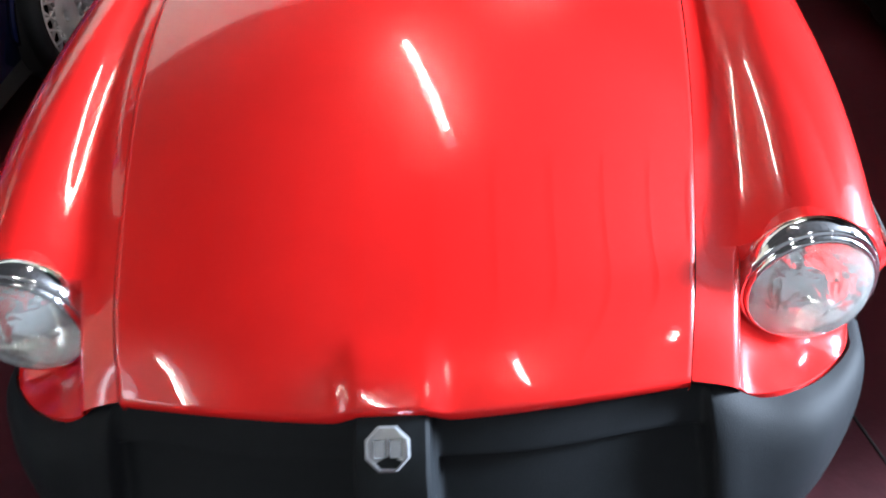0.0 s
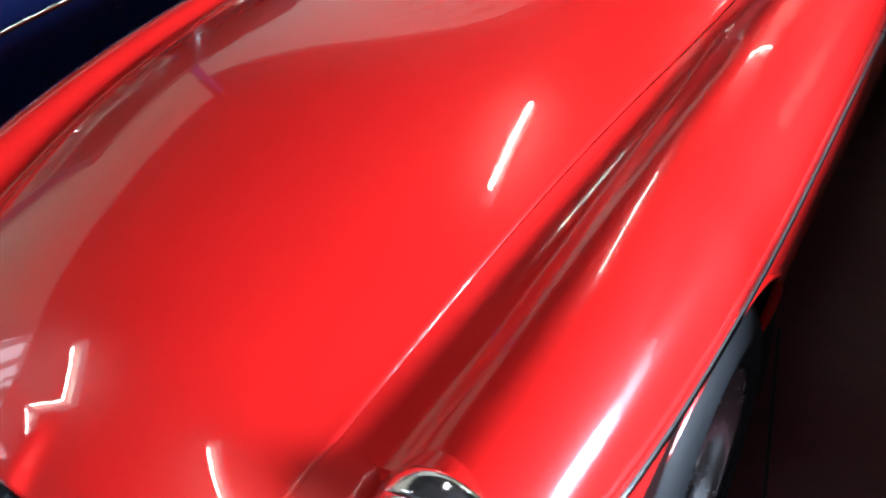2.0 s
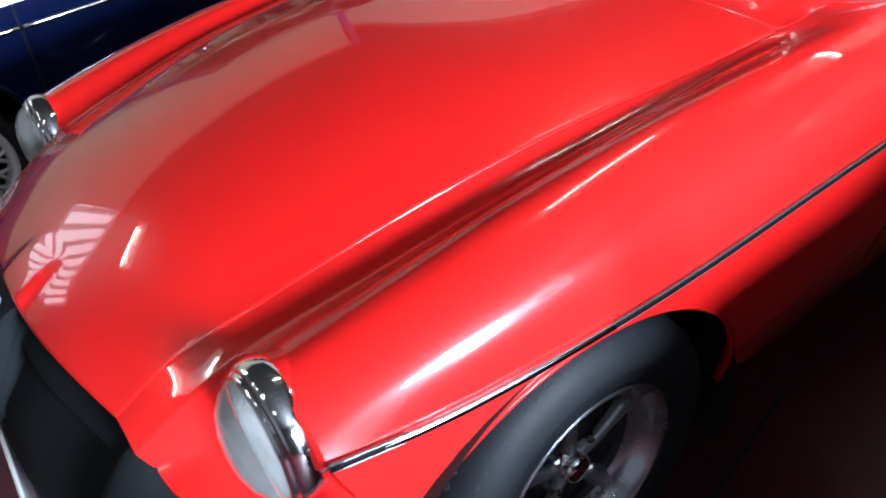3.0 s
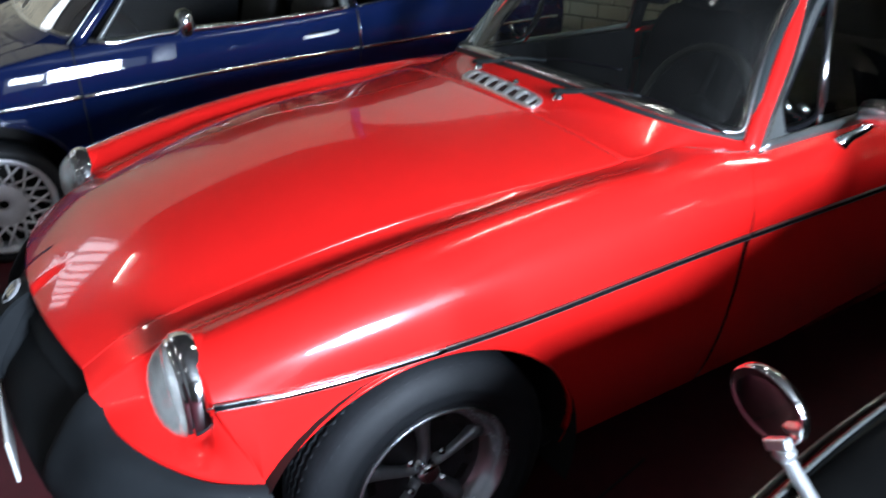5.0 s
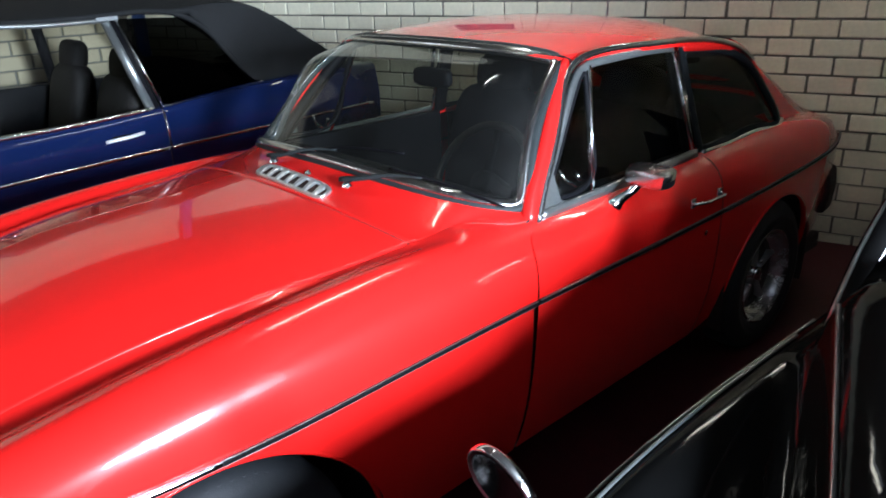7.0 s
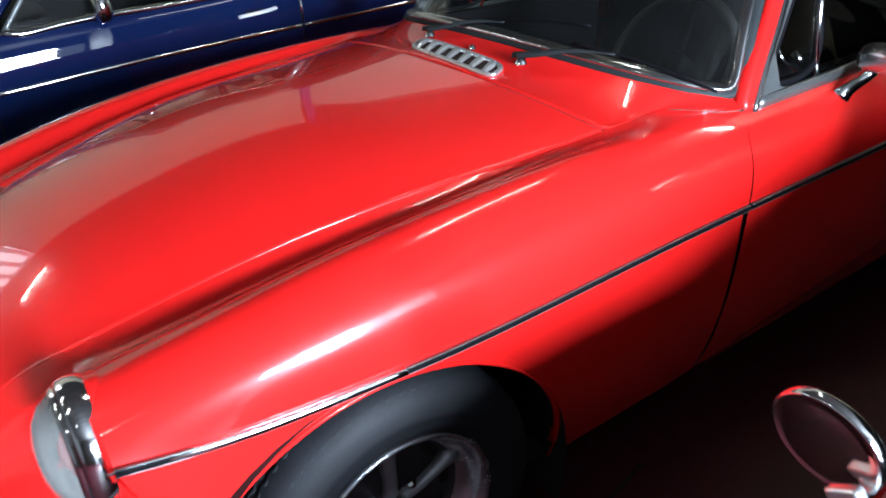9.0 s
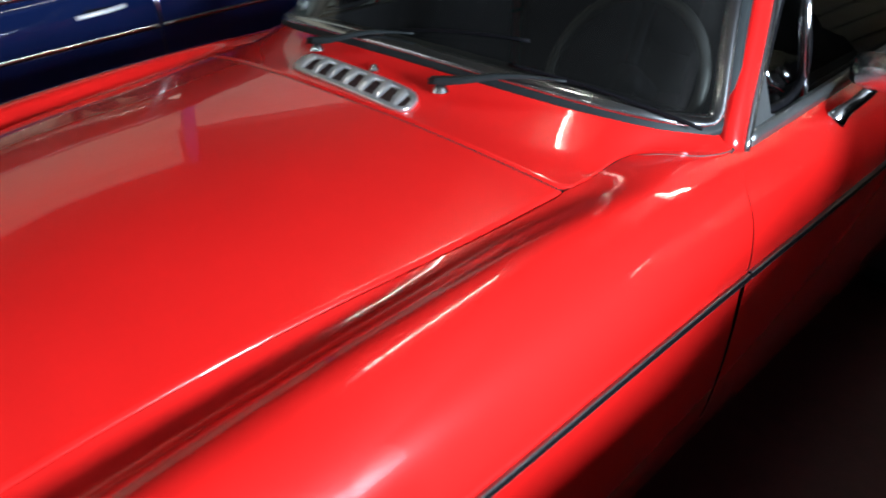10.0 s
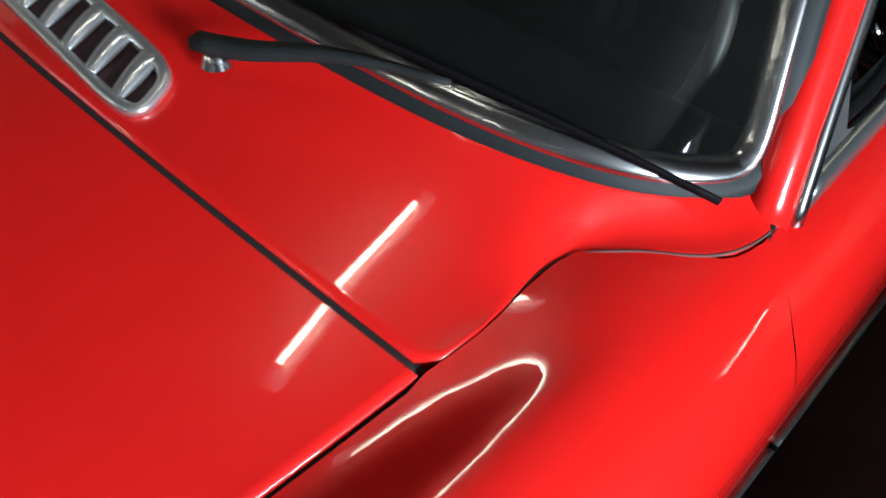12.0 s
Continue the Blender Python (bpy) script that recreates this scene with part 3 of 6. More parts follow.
for k, q in enumerate(base_line):
    u = q.x / 0.637
    x_a = max(-0.553, min(0.553, q.x * 1.106))
    a = Vector((x_a, rear_y(x_a / 0.553) + 0.0035, bonnet_top(x_a / 0.553, rear_y(x_a / 0.553))[1]))
    if abs(q.x) > 0.5:
        t = min(1.0, (abs(q.x) - 0.5) / 0.137)
        yb = 1.431 + (1.745 - 1.431) * t
        a = Vector((math.copysign(X_BACK(yb), q.x), yb, Z_BACK(yb)))
    row = []
    for i in range(17):
        t = i / 16
        p = a.lerp(q, t)
        p.z -= (0.010 + 0.006 * u * u) * math.sin(math.pi * t) * (1 - abs(u) ** 8)
        row.append(p)
    row.append(q + Vector((0, 0.02, 0.004)))
    grid.append([a + Vector((0, 0.0, -0.02))] + row)
part("scuttle_panel", sheet(grid, flip=True), RED, red_car)

# seams between scuttle and wings
for mirror in (False, True):
    pts = [Vector((-p.x if mirror else p.x, p.y, p.z - 0.0010)) for p in through_points(SEAM_BACK[1:], 30)]
    part("panel_seam", sweep(pts, ring2(0.0015, 6)), SEAM_DIRT, red_car)
    sx = -1 if mirror else 1
    part("pillar_foot", sheet([[(sx * 0.60, 1.70, 0.858), (sx * 0.66, 1.705, 0.853), (sx * 0.675, 1.72, 0.835)], [(sx * 0.60, 1.83, 0.860), (sx * 0.648, 1.83, 0.856), (sx * 0.66, 1.83, 0.835)]], flip=not mirror), RED, red_car)
    gap = [Vector(((-1 if mirror else 1) * (x - 0.014), y_shut(z), z - 0.010)) for x, z in ((0.680, 0.855), (0.708, 0.82), (0.732, 0.78), (0.747, 0.72), (0.752, 0.66), (0.750, 0.55), (0.737, 0.40), (0.700, 0.26))]
    part("door_gap", sweep(through_points(gap, 30), [(-0.02, -0.008), (0.02, -0.008), (0.02, 0.0), (-0.02, 0.0)], up=(-1 if mirror else 1, 0, 0.1)), UNDER, red_car)

# sheet behind the gaps, with their shade put into its near-black colour
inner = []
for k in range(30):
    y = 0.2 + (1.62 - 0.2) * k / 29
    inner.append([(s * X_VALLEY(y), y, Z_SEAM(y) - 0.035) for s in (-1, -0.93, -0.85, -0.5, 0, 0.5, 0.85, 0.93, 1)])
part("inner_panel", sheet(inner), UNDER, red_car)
# strips added in the gaps round the bonnet, coloured dark as their shade
flat = [(-0.0055, -0.006), (0.0055, -0.006), (0.0055, 0.0), (-0.0055, 0.0)]
seal = [Vector((k / 40 * 0.552, rear_y(k / 40) - 0.0005, bonnet_top(k / 40, rear_y(k / 40))[1] - 0.0032)) for k in range(-40, 41)]
part("bonnet_seal", sweep(seal, flat), UNDER, red_car)
for s in (-1, 1):
    seal = [Vector((s * (X_SEAM(y) + gap_w(y) * 0.5), y, Z_SEAM(y) - 0.0055)) for y in [0.6 + 0.83 * k / 40 for k in range(41)]]
    part("bonnet_seal", sweep(seal, [(a * 0.5, b) for a, b in flat]), UNDER, red_car)


# doors and rear quarters
def flank(y0, y1, mirror, door=False):
    ys = stations(y0, y1, 36)
    grid = []
    for y in ys:
        row = []
        zb, xb = Z_BELT(y), X_BELT(y)
        pts = [(xb - 0.025, zb + 0.004), (xb + 0.008, zb + 0.001), (X_STRIP(y) - 0.044, min(Z_STRIP(y) + 0.150, zb - 0.014)), (X_STRIP(y) - 0.018, min(Z_STRIP(y) + 0.115, zb - 0.045)), (X_STRIP(y), Z_STRIP(y))]
        up = [Vector((xb - 0.03, zb - 0.012))] + through_points(pts, 14)
        z0, z1 = Z_STRIP(y), (max(0.205, bottom_z(y)))
        for p in up:
            yy = y
            if door:
                t = (y - y0) / (y1 - y0)
                a = y_shut(p.y) + 0.0035
                yy = a + t * (y1 - a)
            row.append((p.x, yy, p.y))
        for i in range(1, 13):
            z = z0 + (z1 - z0) * i / 12
            yy = y
            if door:
                t = (y - y0) / (y1 - y0)
                a = y_shut(z) + 0.002
                yy = a + t * (y1 - a)
            row.append((side_x(y, z), yy, z))
        grid.append(row)
    return sheet(grid, mirror, flip=True)


for mirror in (False, True):
    door = part("door", flank(1.66, 2.612, mirror, True), RED, red_car)
    part("rear_quarter", flank(2.618, 3.88, mirror), RED, red_car)
    sill = [(0.63, 1.12 + 1.62 * k / 20, 0.2) for k in range(21)]
    part("sill", sweep([(-x if mirror else x, y, z) for x, y, z in sill], [(-0.06, -0.05), (0.02, -0.03), (0.03, 0.01), (-0.06, 0.01)]), UNDER, red_car)

# dark floor pan and wheel houses
part("underbody", join(box(-0.62, 0.30, 0.17, 0.62, 3.9, 0.24), box(-0.52, 0.32, 0.24, 0.52, 1.55, 0.56), box(-0.62, 1.30, 0.2, 0.62, 1.62, 0.80), box(-0.5, 2.6, 0.24, 0.5, 3.85, 0.6)), UNDER, red_car, smooth=False)
for c, h, r in ARCHES:
    for s in (-1, 1):
        lip = [(s * (side_x(c + r * math.cos(a), h + r * math.sin(a)) - 0.006), c + r * math.cos(a), h + r * math.sin(a)) for a in [math.pi * (0.01 + 0.98 * k / 48) for k in range(49)]]
        part("arch_lip", sweep(lip, [(-0.012, -0.003), (0.007, -0.003), (0.007, 0.003), (-0.012, 0.003)], up=[(0, math.cos(math.pi * (0.01 + 0.98 * k / 48)), math.sin(math.pi * (0.01 + 0.98 * k / 48))) for k in range(49)]), RED, red_car)
        house = [[(s * x, c + (r + 0.01) * math.cos(a), h + (r + 0.01) * math.sin(a)) for x in (0.44, 0.735)] for a in [math.pi * (-0.1 + 1.2 * k / 30) for k in range(31)]]
        part("wheel_house", sheet(house), UNDER, red_car)

# greenhouse: roof, pillars, tailgate
Z_ROOF = curve1([(1.99, 1.258), (2.15, 1.286), (2.4, 1.303), (2.65, 1.300), (2.9, 1.272), (3.08, 1.228)])
X_ROOF = curve1([(2.05, 0.520), (2.3, 0.545), (2.6, 0.558), (2.9, 0.552), (3.10, 0.535)])
Z_EDGE = curve1([(2.05, 1.232), (2.3, 1.238), (2.6, 1.232), (2.9, 1.196), (3.10, 1.145)])
top_line = through_points(SCREEN_TOP, 41)
grid, roof_rows = [], []
for k in range(31):
    v = k / 30
    row = []
    for i, q in enumerate(top_line):
        u = q.x / 0.505
        y = q.y - 0.012 + v * (3.10 - q.y + 0.012)
        xr = X_ROOF(max(y, 2.05))
        x = u * xr
        ze, zc = Z_EDGE(max(y, 2.0)), Z_ROOF(y)
        w = abs(u)
        z = ze + (zc - ze) * (1 - w ** 2.6)
        row.append((x, y, z))
    roof_rows.append(row)
    row = [(row[0][0] - 0.002, row[0][1], row[0][2] - 0.018)] + row + [(row[-1][0] + 0.002, row[-1][1], row[-1][2] - 0.018)]
    grid.append(row)
grid = [[(x, y - 0.003, z - 0.006) for x, y, z in grid[0]]] + grid
part("roof", sheet(grid, flip=False), RED, red_car, "red roof with chrome drip rail")

# tailgate
grid = []
for k in range(25):
    v = k / 24
    y = 3.10 + 0.75 * v
    zc = curve1([(3.10, 1.222), (3.3, 1.14), (3.55, 1.00), (3.75, 0.905), (3.85, 0.875)])(y)
    ze = curve1([(3.10, 1.145), (3.3, 1.04), (3.55, 0.90), (3.75, 0.815), (3.85, 0.79)])(y)
    xr = 0.535 + 0.05 * v
    grid.append([(u / 10 * xr, y, ze + (zc - ze) * (1 - abs(u / 10) ** 2.6)) for u in range(-10, 11)])
frame_rows = [r[:3] for r in grid], [r[-3:] for r in grid]
part("tailgate", join(sheet(frame_rows[0]), sheet(frame_rows[1]), sheet([r[2:-2] for r in grid[:4]]), sheet([r[2:-2] for r in grid[16:]])), RED, red_car)
pane = part("rear_window", sheet([[(x, y, z - 0.002) for x, y, z in r[2:-2]] for r in grid[3:17]]), SCREEN, red_car)
pane.visible_shadow = False
# tail panel
tail = []
for k in range(9):
    v = k / 8
    tail.append([(u / 10 * (0.585 + 0.03 * v), 3.85 + 0.06 * math.sin(v * 1.8), 0.875 - 0.5 * v - (0.085 * (1 - v)) * abs(u / 10) ** 2.6) for u in range(-10, 11)])
part("tail_panel", sheet(tail), RED, red_car)
part("tail_lining", sheet([[(x * 0.98, y - 0.02, z - 0.01) for x, y, z in row] for row in tail]), UNDER, red_car)

for mirror in (False, True):
    s = -1 if mirror else 1
    # windscreen pillar
    a_pillar = through_points([(s * 0.656, 1.748, 0.838), (s * 0.647, 1.764, 0.872), (s * 0.618, 1.84, 0.975), (s * 0.570, 1.95, 1.11), (s * 0.524, 2.055, 1.226)], 16)
    part("windscreen_pillar", sweep(a_pillar, [(-0.022, -0.020), (0.022, -0.020), (0.022, 0.006), (0.009, 0.017), (-0.012, 0.017), (-0.022, 0.005)], up=(s * 0.6, -0.4, 0.3), scale=[1] * 11 + [0.9, 0.8, 0.7, 0.6, 0.5]), RED, red_car)
    # rear pillar between side window and tailgate
    grid = []
    for k in range(13):
        v = k / 12
        a = Vector((s * 0.537, 3.075 + 0.19 * v, 1.150 - 0.285 * v))
        a.x += s * 0.095 * v
        b = Vector((s * (0.535 + 0.05 * v), 3.10 + 0.75 * v, curve1([(0, 1.145), (0.27, 1.04), (0.6, 0.90), (0.87, 0.815), (1, 0.79)])(v)))
        grid.append([a.lerp(b, i / 6) + Vector((s * 0.012 * math.sin(math.pi * i / 6), 0, 0)) for i in range(7)])
    part("rear_pillar", sheet(grid, flip=not mirror), RED, red_car)
    part("rear_pillar_lining", sheet([[p - Vector((s * 0.02, 0, 0.004)) for p in row] for row in grid], flip=not mirror), TRIM_BLACK, red_car)
    grid = []
    for k in range(15):
        y = 3.2 + 0.72 * k / 14
        b = Vector((s * (0.541 + 0.05 * (y - 3.2) / 0.75), y, curve1([(3.2, 1.09), (3.3, 1.04), (3.55, 0.90), (3.75, 0.815), (3.92, 0.78)])(y) - 0.01))
        a = Vector((s * (X_BELT(y) - 0.02), y, Z_BELT(y)))
        b = Vector((s * 0.56, y, min(b.z, Z_BELT(y) + 0.02)))
        grid.append([a.lerp(b, i / 4) for i in range(5)])
    part("rear_deck_side", sheet(grid, flip=not mirror), RED, red_car)


# ---- glass and bright trim of the red coupe ----
def between(a, b, n, m, bow=0.0, edge=0.0, belly=0.0):
    rows = []
    for k in range(m):
        t = k / (m - 1)
        rows.append([p.lerp(q, t) + Vector((0, -1, 1)) * (bow + edge * abs(p.x / 0.62) ** 2) * math.sin(math.pi * t) + Vector((0, -1, 1)) * belly * math.sin(math.pi * max(0.0, (t - 0.3) / 0.7)) ** 2 * (1 - min(1.0, abs(p.lerp(q, t).x / 0.60)) ** 8) for p, q in zip(a, b)])
    return rows


base_line = through_points(SCREEN_BASE, 61)
top_line = through_points(SCREEN_TOP, 61)
ws = part("windscreen", sheet(between(base_line, top_line, 61, 24, 0.012, 0.018, 0.034)), HAZED, red_car, "curved windscreen with a pale film for dust and reflected haze")
ws.visible_shadow = False
loop = [Vector(p) for p in base_line] + [r[0] for r in between([base_line[-1]], [top_line[-1]], 1, 14, 0.012, 0.018)][1:-1] + [Vector(p) for p in top_line[::-1]] + [r[0] for r in between([base_line[0]], [top_line[0]], 1, 14, 0.012, 0.018)][::-1][1:-1]


def rounded(loop, passes=3):
    """Softens the corners of a closed line."""
    for _ in range(passes):
        loop = [(loop[i - 1] + loop[i] * 2 + loop[(i + 1) % len(loop)]) / 4 for i in range(len(loop))]
    return loop


def evenly(loop, n):
    d = [0.0]
    for p, q in zip(loop, loop[1:] + loop[:1]):
        d.append(d[-1] + (q - p).length)
    out, j = [], 0
    for k in range(n):
        s = d[-1] * k / n
        while d[j + 1] < s:
            j += 1
        t = (s - d[j]) / max(1e-9, d[j + 1] - d[j])
        out.append(loop[j].lerp(loop[(j + 1) % len(loop)], t))
    return out


SCREEN_LOOP = rounded(evenly(loop, 220), 5)
UPS = []
mid = sum(SCREEN_LOOP, Vector()) / len(SCREEN_LOOP)
nrm = Vector((0, -0.72, 0.69))
for p in SCREEN_LOOP:
    UPS.append(tuple((nrm + Vector(((p.x - mid.x) * 0.55, 0, 0))).normalized()))
part("windscreen_seal", sweep(SCREEN_LOOP, [(-0.016, -0.012), (0.020, -0.012), (0.022, 0.002), (0.014, 0.008), (-0.012, 0.008), (-0.018, 0.002)], True, up=UPS), SEAL, red_car, "grey rubber windscreen seal")
part("windscreen_trim", sweep([p + Vector(u) * 0.008 for p, u in zip(SCREEN_LOOP, UPS)], [(-0.020, -0.002), (0.006, -0.002), (0.006, 0.003), (0.0, 0.006), (-0.010, 0.005), (-0.020, 0.0)], True, up=UPS), BRIGHT, red_car, "bright chrome windscreen surround")


# side strips: black rubber between bright edges
def strip_line(y0, y1, s, off, n=70):
    return [(s * (X_STRIP(y) + off), y, Z_STRIP(y)) for y in [y0 + (y1 - y0) * k / (n - 1) for k in range(n)]]


for s in (-1, 1):
    for y0, y1 in ((0.36, y_shut(0.68) - 0.004), (y_shut(0.68) + 0.004, 2.610), (2.62, 3.845)):
        line = strip_line(y0, y1, s, 0.003)
        ups = (s, 0, 0)
        part("side_strip", sweep(line, [(-0.0058, -0.004), (0.0058, -0.004), (0.0058, 0.002), (0.0038, 0.0055), (-0.0038, 0.0055), (-0.0058, 0.002)], up=ups), TRIM_BLACK, red_car, "black rubber side strip with bright edges")
        for dz in (-0.0060, 0.0060):
            part("strip_edge", sweep([(x, y, z + dz) for x, y, z in line], [(-0.0009, -0.003), (0.0009, -0.003), (0.0009, 0.004), (0, 0.0048), (-0.0009, 0.004)], up=ups), WORN, red_car)
    # bright front section of the strip
    line = strip_line(0.348, 0.80, s, 0.0036, 24)
    part("strip_nose", sweep(line, [(-0.0072, -0.003), (0.0072, -0.003), (0.0068, 0.003), (0.0034, 0.0062), (-0.0034, 0.0062), (-0.0068, 0.003)], up=(s, 0, 0), scale=[min(1, 0.2 + k / 7) for k in range(24)]), CHROME, red_car, "bright tapered nose of the side strip")


# headlamps
def headlamp(s):
    m = Matrix.Translation((s * LAMP[0], LAMP[1], LAMP[2])) @ Matrix.Diagonal((1, 1, LAMP_TALL, 1)) @ Matrix.Rotation(radians(90), 4, "X")
    lamp = part("headlamp", lathe([(0.092, -0.040), (0.0960, -0.032), (0.0970, -0.018), (0.0948, -0.006), (0.0910, 0.0), (0.0878, -0.002)], 64, m), CHROME, red_car, "round headlamp in a stepped chrome bezel")
    part("inner_ring", lathe([(0.0895, -0.006), (0.0888, 0.003), (0.0865, 0.008), (0.0830, 0.008), (0.0815, 0.002)], 64, m), CHROME, lamp)
    lens = part("lens", lathe([(0.0, 0.050), (0.03, 0.0475), (0.052, 0.040), (0.070, 0.0265), (0.0825, 0.008)], 64, m), LENS, lamp, "clear domed lamp glass")
    lens.visible_shadow = False
    part("reflector", lathe([(0.012, -0.062), (0.03, -0.055), (0.055, -0.038), (0.071, -0.018), (0.0825, 0.004)], 48, m), REFLECTOR, lamp, "silvered reflector bowl")
    part("bulb", lathe([(0.0, -0.044), (0.008, -0.046), (0.012, -0.054), (0.012, -0.062)], 20, m), REFLECTOR, lamp)


for s in (-1, 1):
    headlamp(s)


# rubber bumper with two openings and a centre rib
def bumper_plan(x):
    a = abs(x)
    return 0.028 + 0.06 * (a / 0.5) ** 2.2 if a < 0.5 else curve1([(0.5, 0.088), (0.56, 0.118), (0.62, 0.182), (0.67, 0.275), (0.705, 0.37), (0.728, 0.47)])(a)


def bumper_top(x):
    a = abs(x)
    return curve1([(0.0, 0.618), (0.2, 0.612), (0.39, 0.599), (0.455, 0.582), (0.49, 0.560), (0.575, 0.533), (0.632, 0.508), (0.69, 0.487), (0.735, 0.466)])(a)


def back_line(x):
    a = abs(x)
    return curve1([(0.0, 0.146), (0.2, 0.158), (0.39, 0.197), (0.47, 0.207), (0.575, 0.234), (0.633, 0.281), (0.69, 0.346), (0.735, 0.425)])(a)


CORNER_X = curve1([(0.44, 0.440), (0.5, 0.513), (0.575, 0.600), (0.633, 0.672), (0.69, 0.722), (0.735, 0.752)])
CORNER_Y = curve1([(0.44, 0.072), (0.5, 0.102), (0.575, 0.163), (0.633, 0.248), (0.69, 0.335), (0.735, 0.432)])


# the rounded section of the corners: share of the depth, share of the height
WRAP = ((0.20, 0.012), (0.38, 0.03), (0.54, 0.06), (0.67, 0.10), (0.78, 0.15), (0.87, 0.22), (0.94, 0.31), (0.985, 0.42), (1.0, 0.54), (0.98, 0.66), (0.93, 0.77), (0.84, 0.88), (0.7, 0.95), (0.45, 1.0))


def shallow(a, d):
    """Keeps the upper band flat where it meets the opening."""
    w = max(0.0, min(1.0, (a - 0.42) / 0.18))
    return 1 - 0.55 * (1 - w * w * (3 - 2 * w)) * (1 - min(1.0, d / 0.5))


grid = []
half = [0.735 * math.sin(math.pi / 2 * k / 46) for k in range(47)] + [0.050, 0.053, 0.055, 0.057, 0.060, 0.064, 0.409, 0.414, 0.418, 0.421, 0.424, 0.428]
xs_b = sorted({round(x, 4) for x in half})
xs_b = [-x for x in xs_b[:0:-1]] + xs_b
for x in xs_b:
    a = abs(x)
    yf, yb, zt = bumper_plan(x), back_line(x), bumper_top(x)
    e = 1 / (1 + math.exp(-(a - 0.0545) / 0.0014)) * (1 / (1 + math.exp((a - 0.418) / 0.0022)))
    yo, fall = (CORNER_Y(a) if a > 0.44 else yf), 0.30 if a < 0.44 else zt - 0.30
    plain = [(yb + 0.015, zt - 0.02), (yb, zt)] + [(yb + (yo - yb) * t * shallow(a, d), zt - fall * d) for t, d in WRAP]
    open_ = [(yb + 0.015, zt - 0.03), (yb, zt), (yb - 0.008, zt - 0.010), (yb - 0.016, zt - 0.024), (yb - 0.030, zt - 0.036), (yb - 0.033, zt - 0.043), (yb - 0.029, zt - 0.048),
             (yb - 0.026, zt - 0.054), (yb - 0.046, zt - 0.080), (yb - 0.070, zt - 0.110), (yb - 0.094, zt - 0.138), (yf + 0.012, zt - 0.162), (yf, zt - 0.182), (yf + 0.003, zt - 0.215), (yf + 0.03, zt - 0.260), (yf + 0.08, zt - 0.285)]
    base = [(p[0] * (1 - e) + q[0] * e, p[1] * (1 - e) + q[1] * e) for p, q in zip(plain, open_)]
    row = [(x, y, z) for y, z in base]
    if a > 0.44:
        # the corner wraps round to the wheel arch
        w = min(1, (a - 0.44) / 0.07)
        w = w * w * (3 - 2 * w)
        drop = zt - 0.30
        top = Vector((math.copysign(min(a, 0.69) + max(0.0, a - 0.69) * 0.5, x), yb, zt))
        out = Vector((math.copysign(CORNER_X(a), x), CORNER_Y(a), zt))
        wrap = [top + Vector((0, 0.015, -0.02)), top] + [top.lerp(out, t * shallow(a, d)) + Vector((0, 0, -drop * d)) for t, d in WRAP]
        row = [Vector(p).lerp(q, w) for p, q in zip(row, wrap)]
    grid.append(row)
bumper = part("front_bumper", sheet(grid, flip=True), RUBBER, red_car, "black rubber front bumper with moulded grille openings")
sharp(bumper, 42)
rib = []
for k in range(17):
    v = k / 16
    y, z = curve1([(0, 0.148), (0.2, 0.115), (0.45, 0.072), (0.7, 0.038), (1, 0.022)])(v), curve1([(0, 0.638), (0.2, 0.627), (0.45, 0.597), (0.7, 0.545), (1, 0.445)])(v)
    rib.append([(-0.053, y + 0.045, z - 0.035), (-0.050, y + 0.003, z - 0.002), (-0.045, y - 0.002, z + 0.003), (0, y - 0.003, z + 0.005), (0.045, y - 0.002, z + 0.003), (0.050, y + 0.003, z - 0.002), (0.053, y + 0.045, z - 0.035)])
centre = part("centre_rib", sheet(rib, flip=False), RUBBER, bumper)
sharp(centre, 30)
# octagonal badge, plain relief
bm_pose = Matrix.Translation((-0.003, 0.098, 0.622)) @ Matrix.Rotation(radians(44), 4, "X")
badge = part("badge", lathe([(0.0, 0.0), (0.030, 0.0), (0.0315, 0.006), (0.028, 0.008), (0.0265, 0.004), (0.0, 0.0035)], 8, bm_pose @ Matrix.Rotation(radians(22.5), 4, "Z")), ALLOY, bumper, "octagonal bright metal badge", smooth=False)
for x0, y0, x1, y1 in ((-0.019, -0.012, -0.002, 0.012), (0.002, -0.012, 0.019, 0.012)):
    part("badge_relief", box(x0, y0, 0.003, x1, y1, 0.0075, 0.001, 1, bm_pose), CHROME, badge, smooth=False)
# number plate edge under the bumper
part("number_plate", box(-0.26, 0.012, 0.30, 0.26, 0.020, 0.41, 0.003, 1), WHITE_METAL, red_car, "white number plate under the bumper", smooth=False)


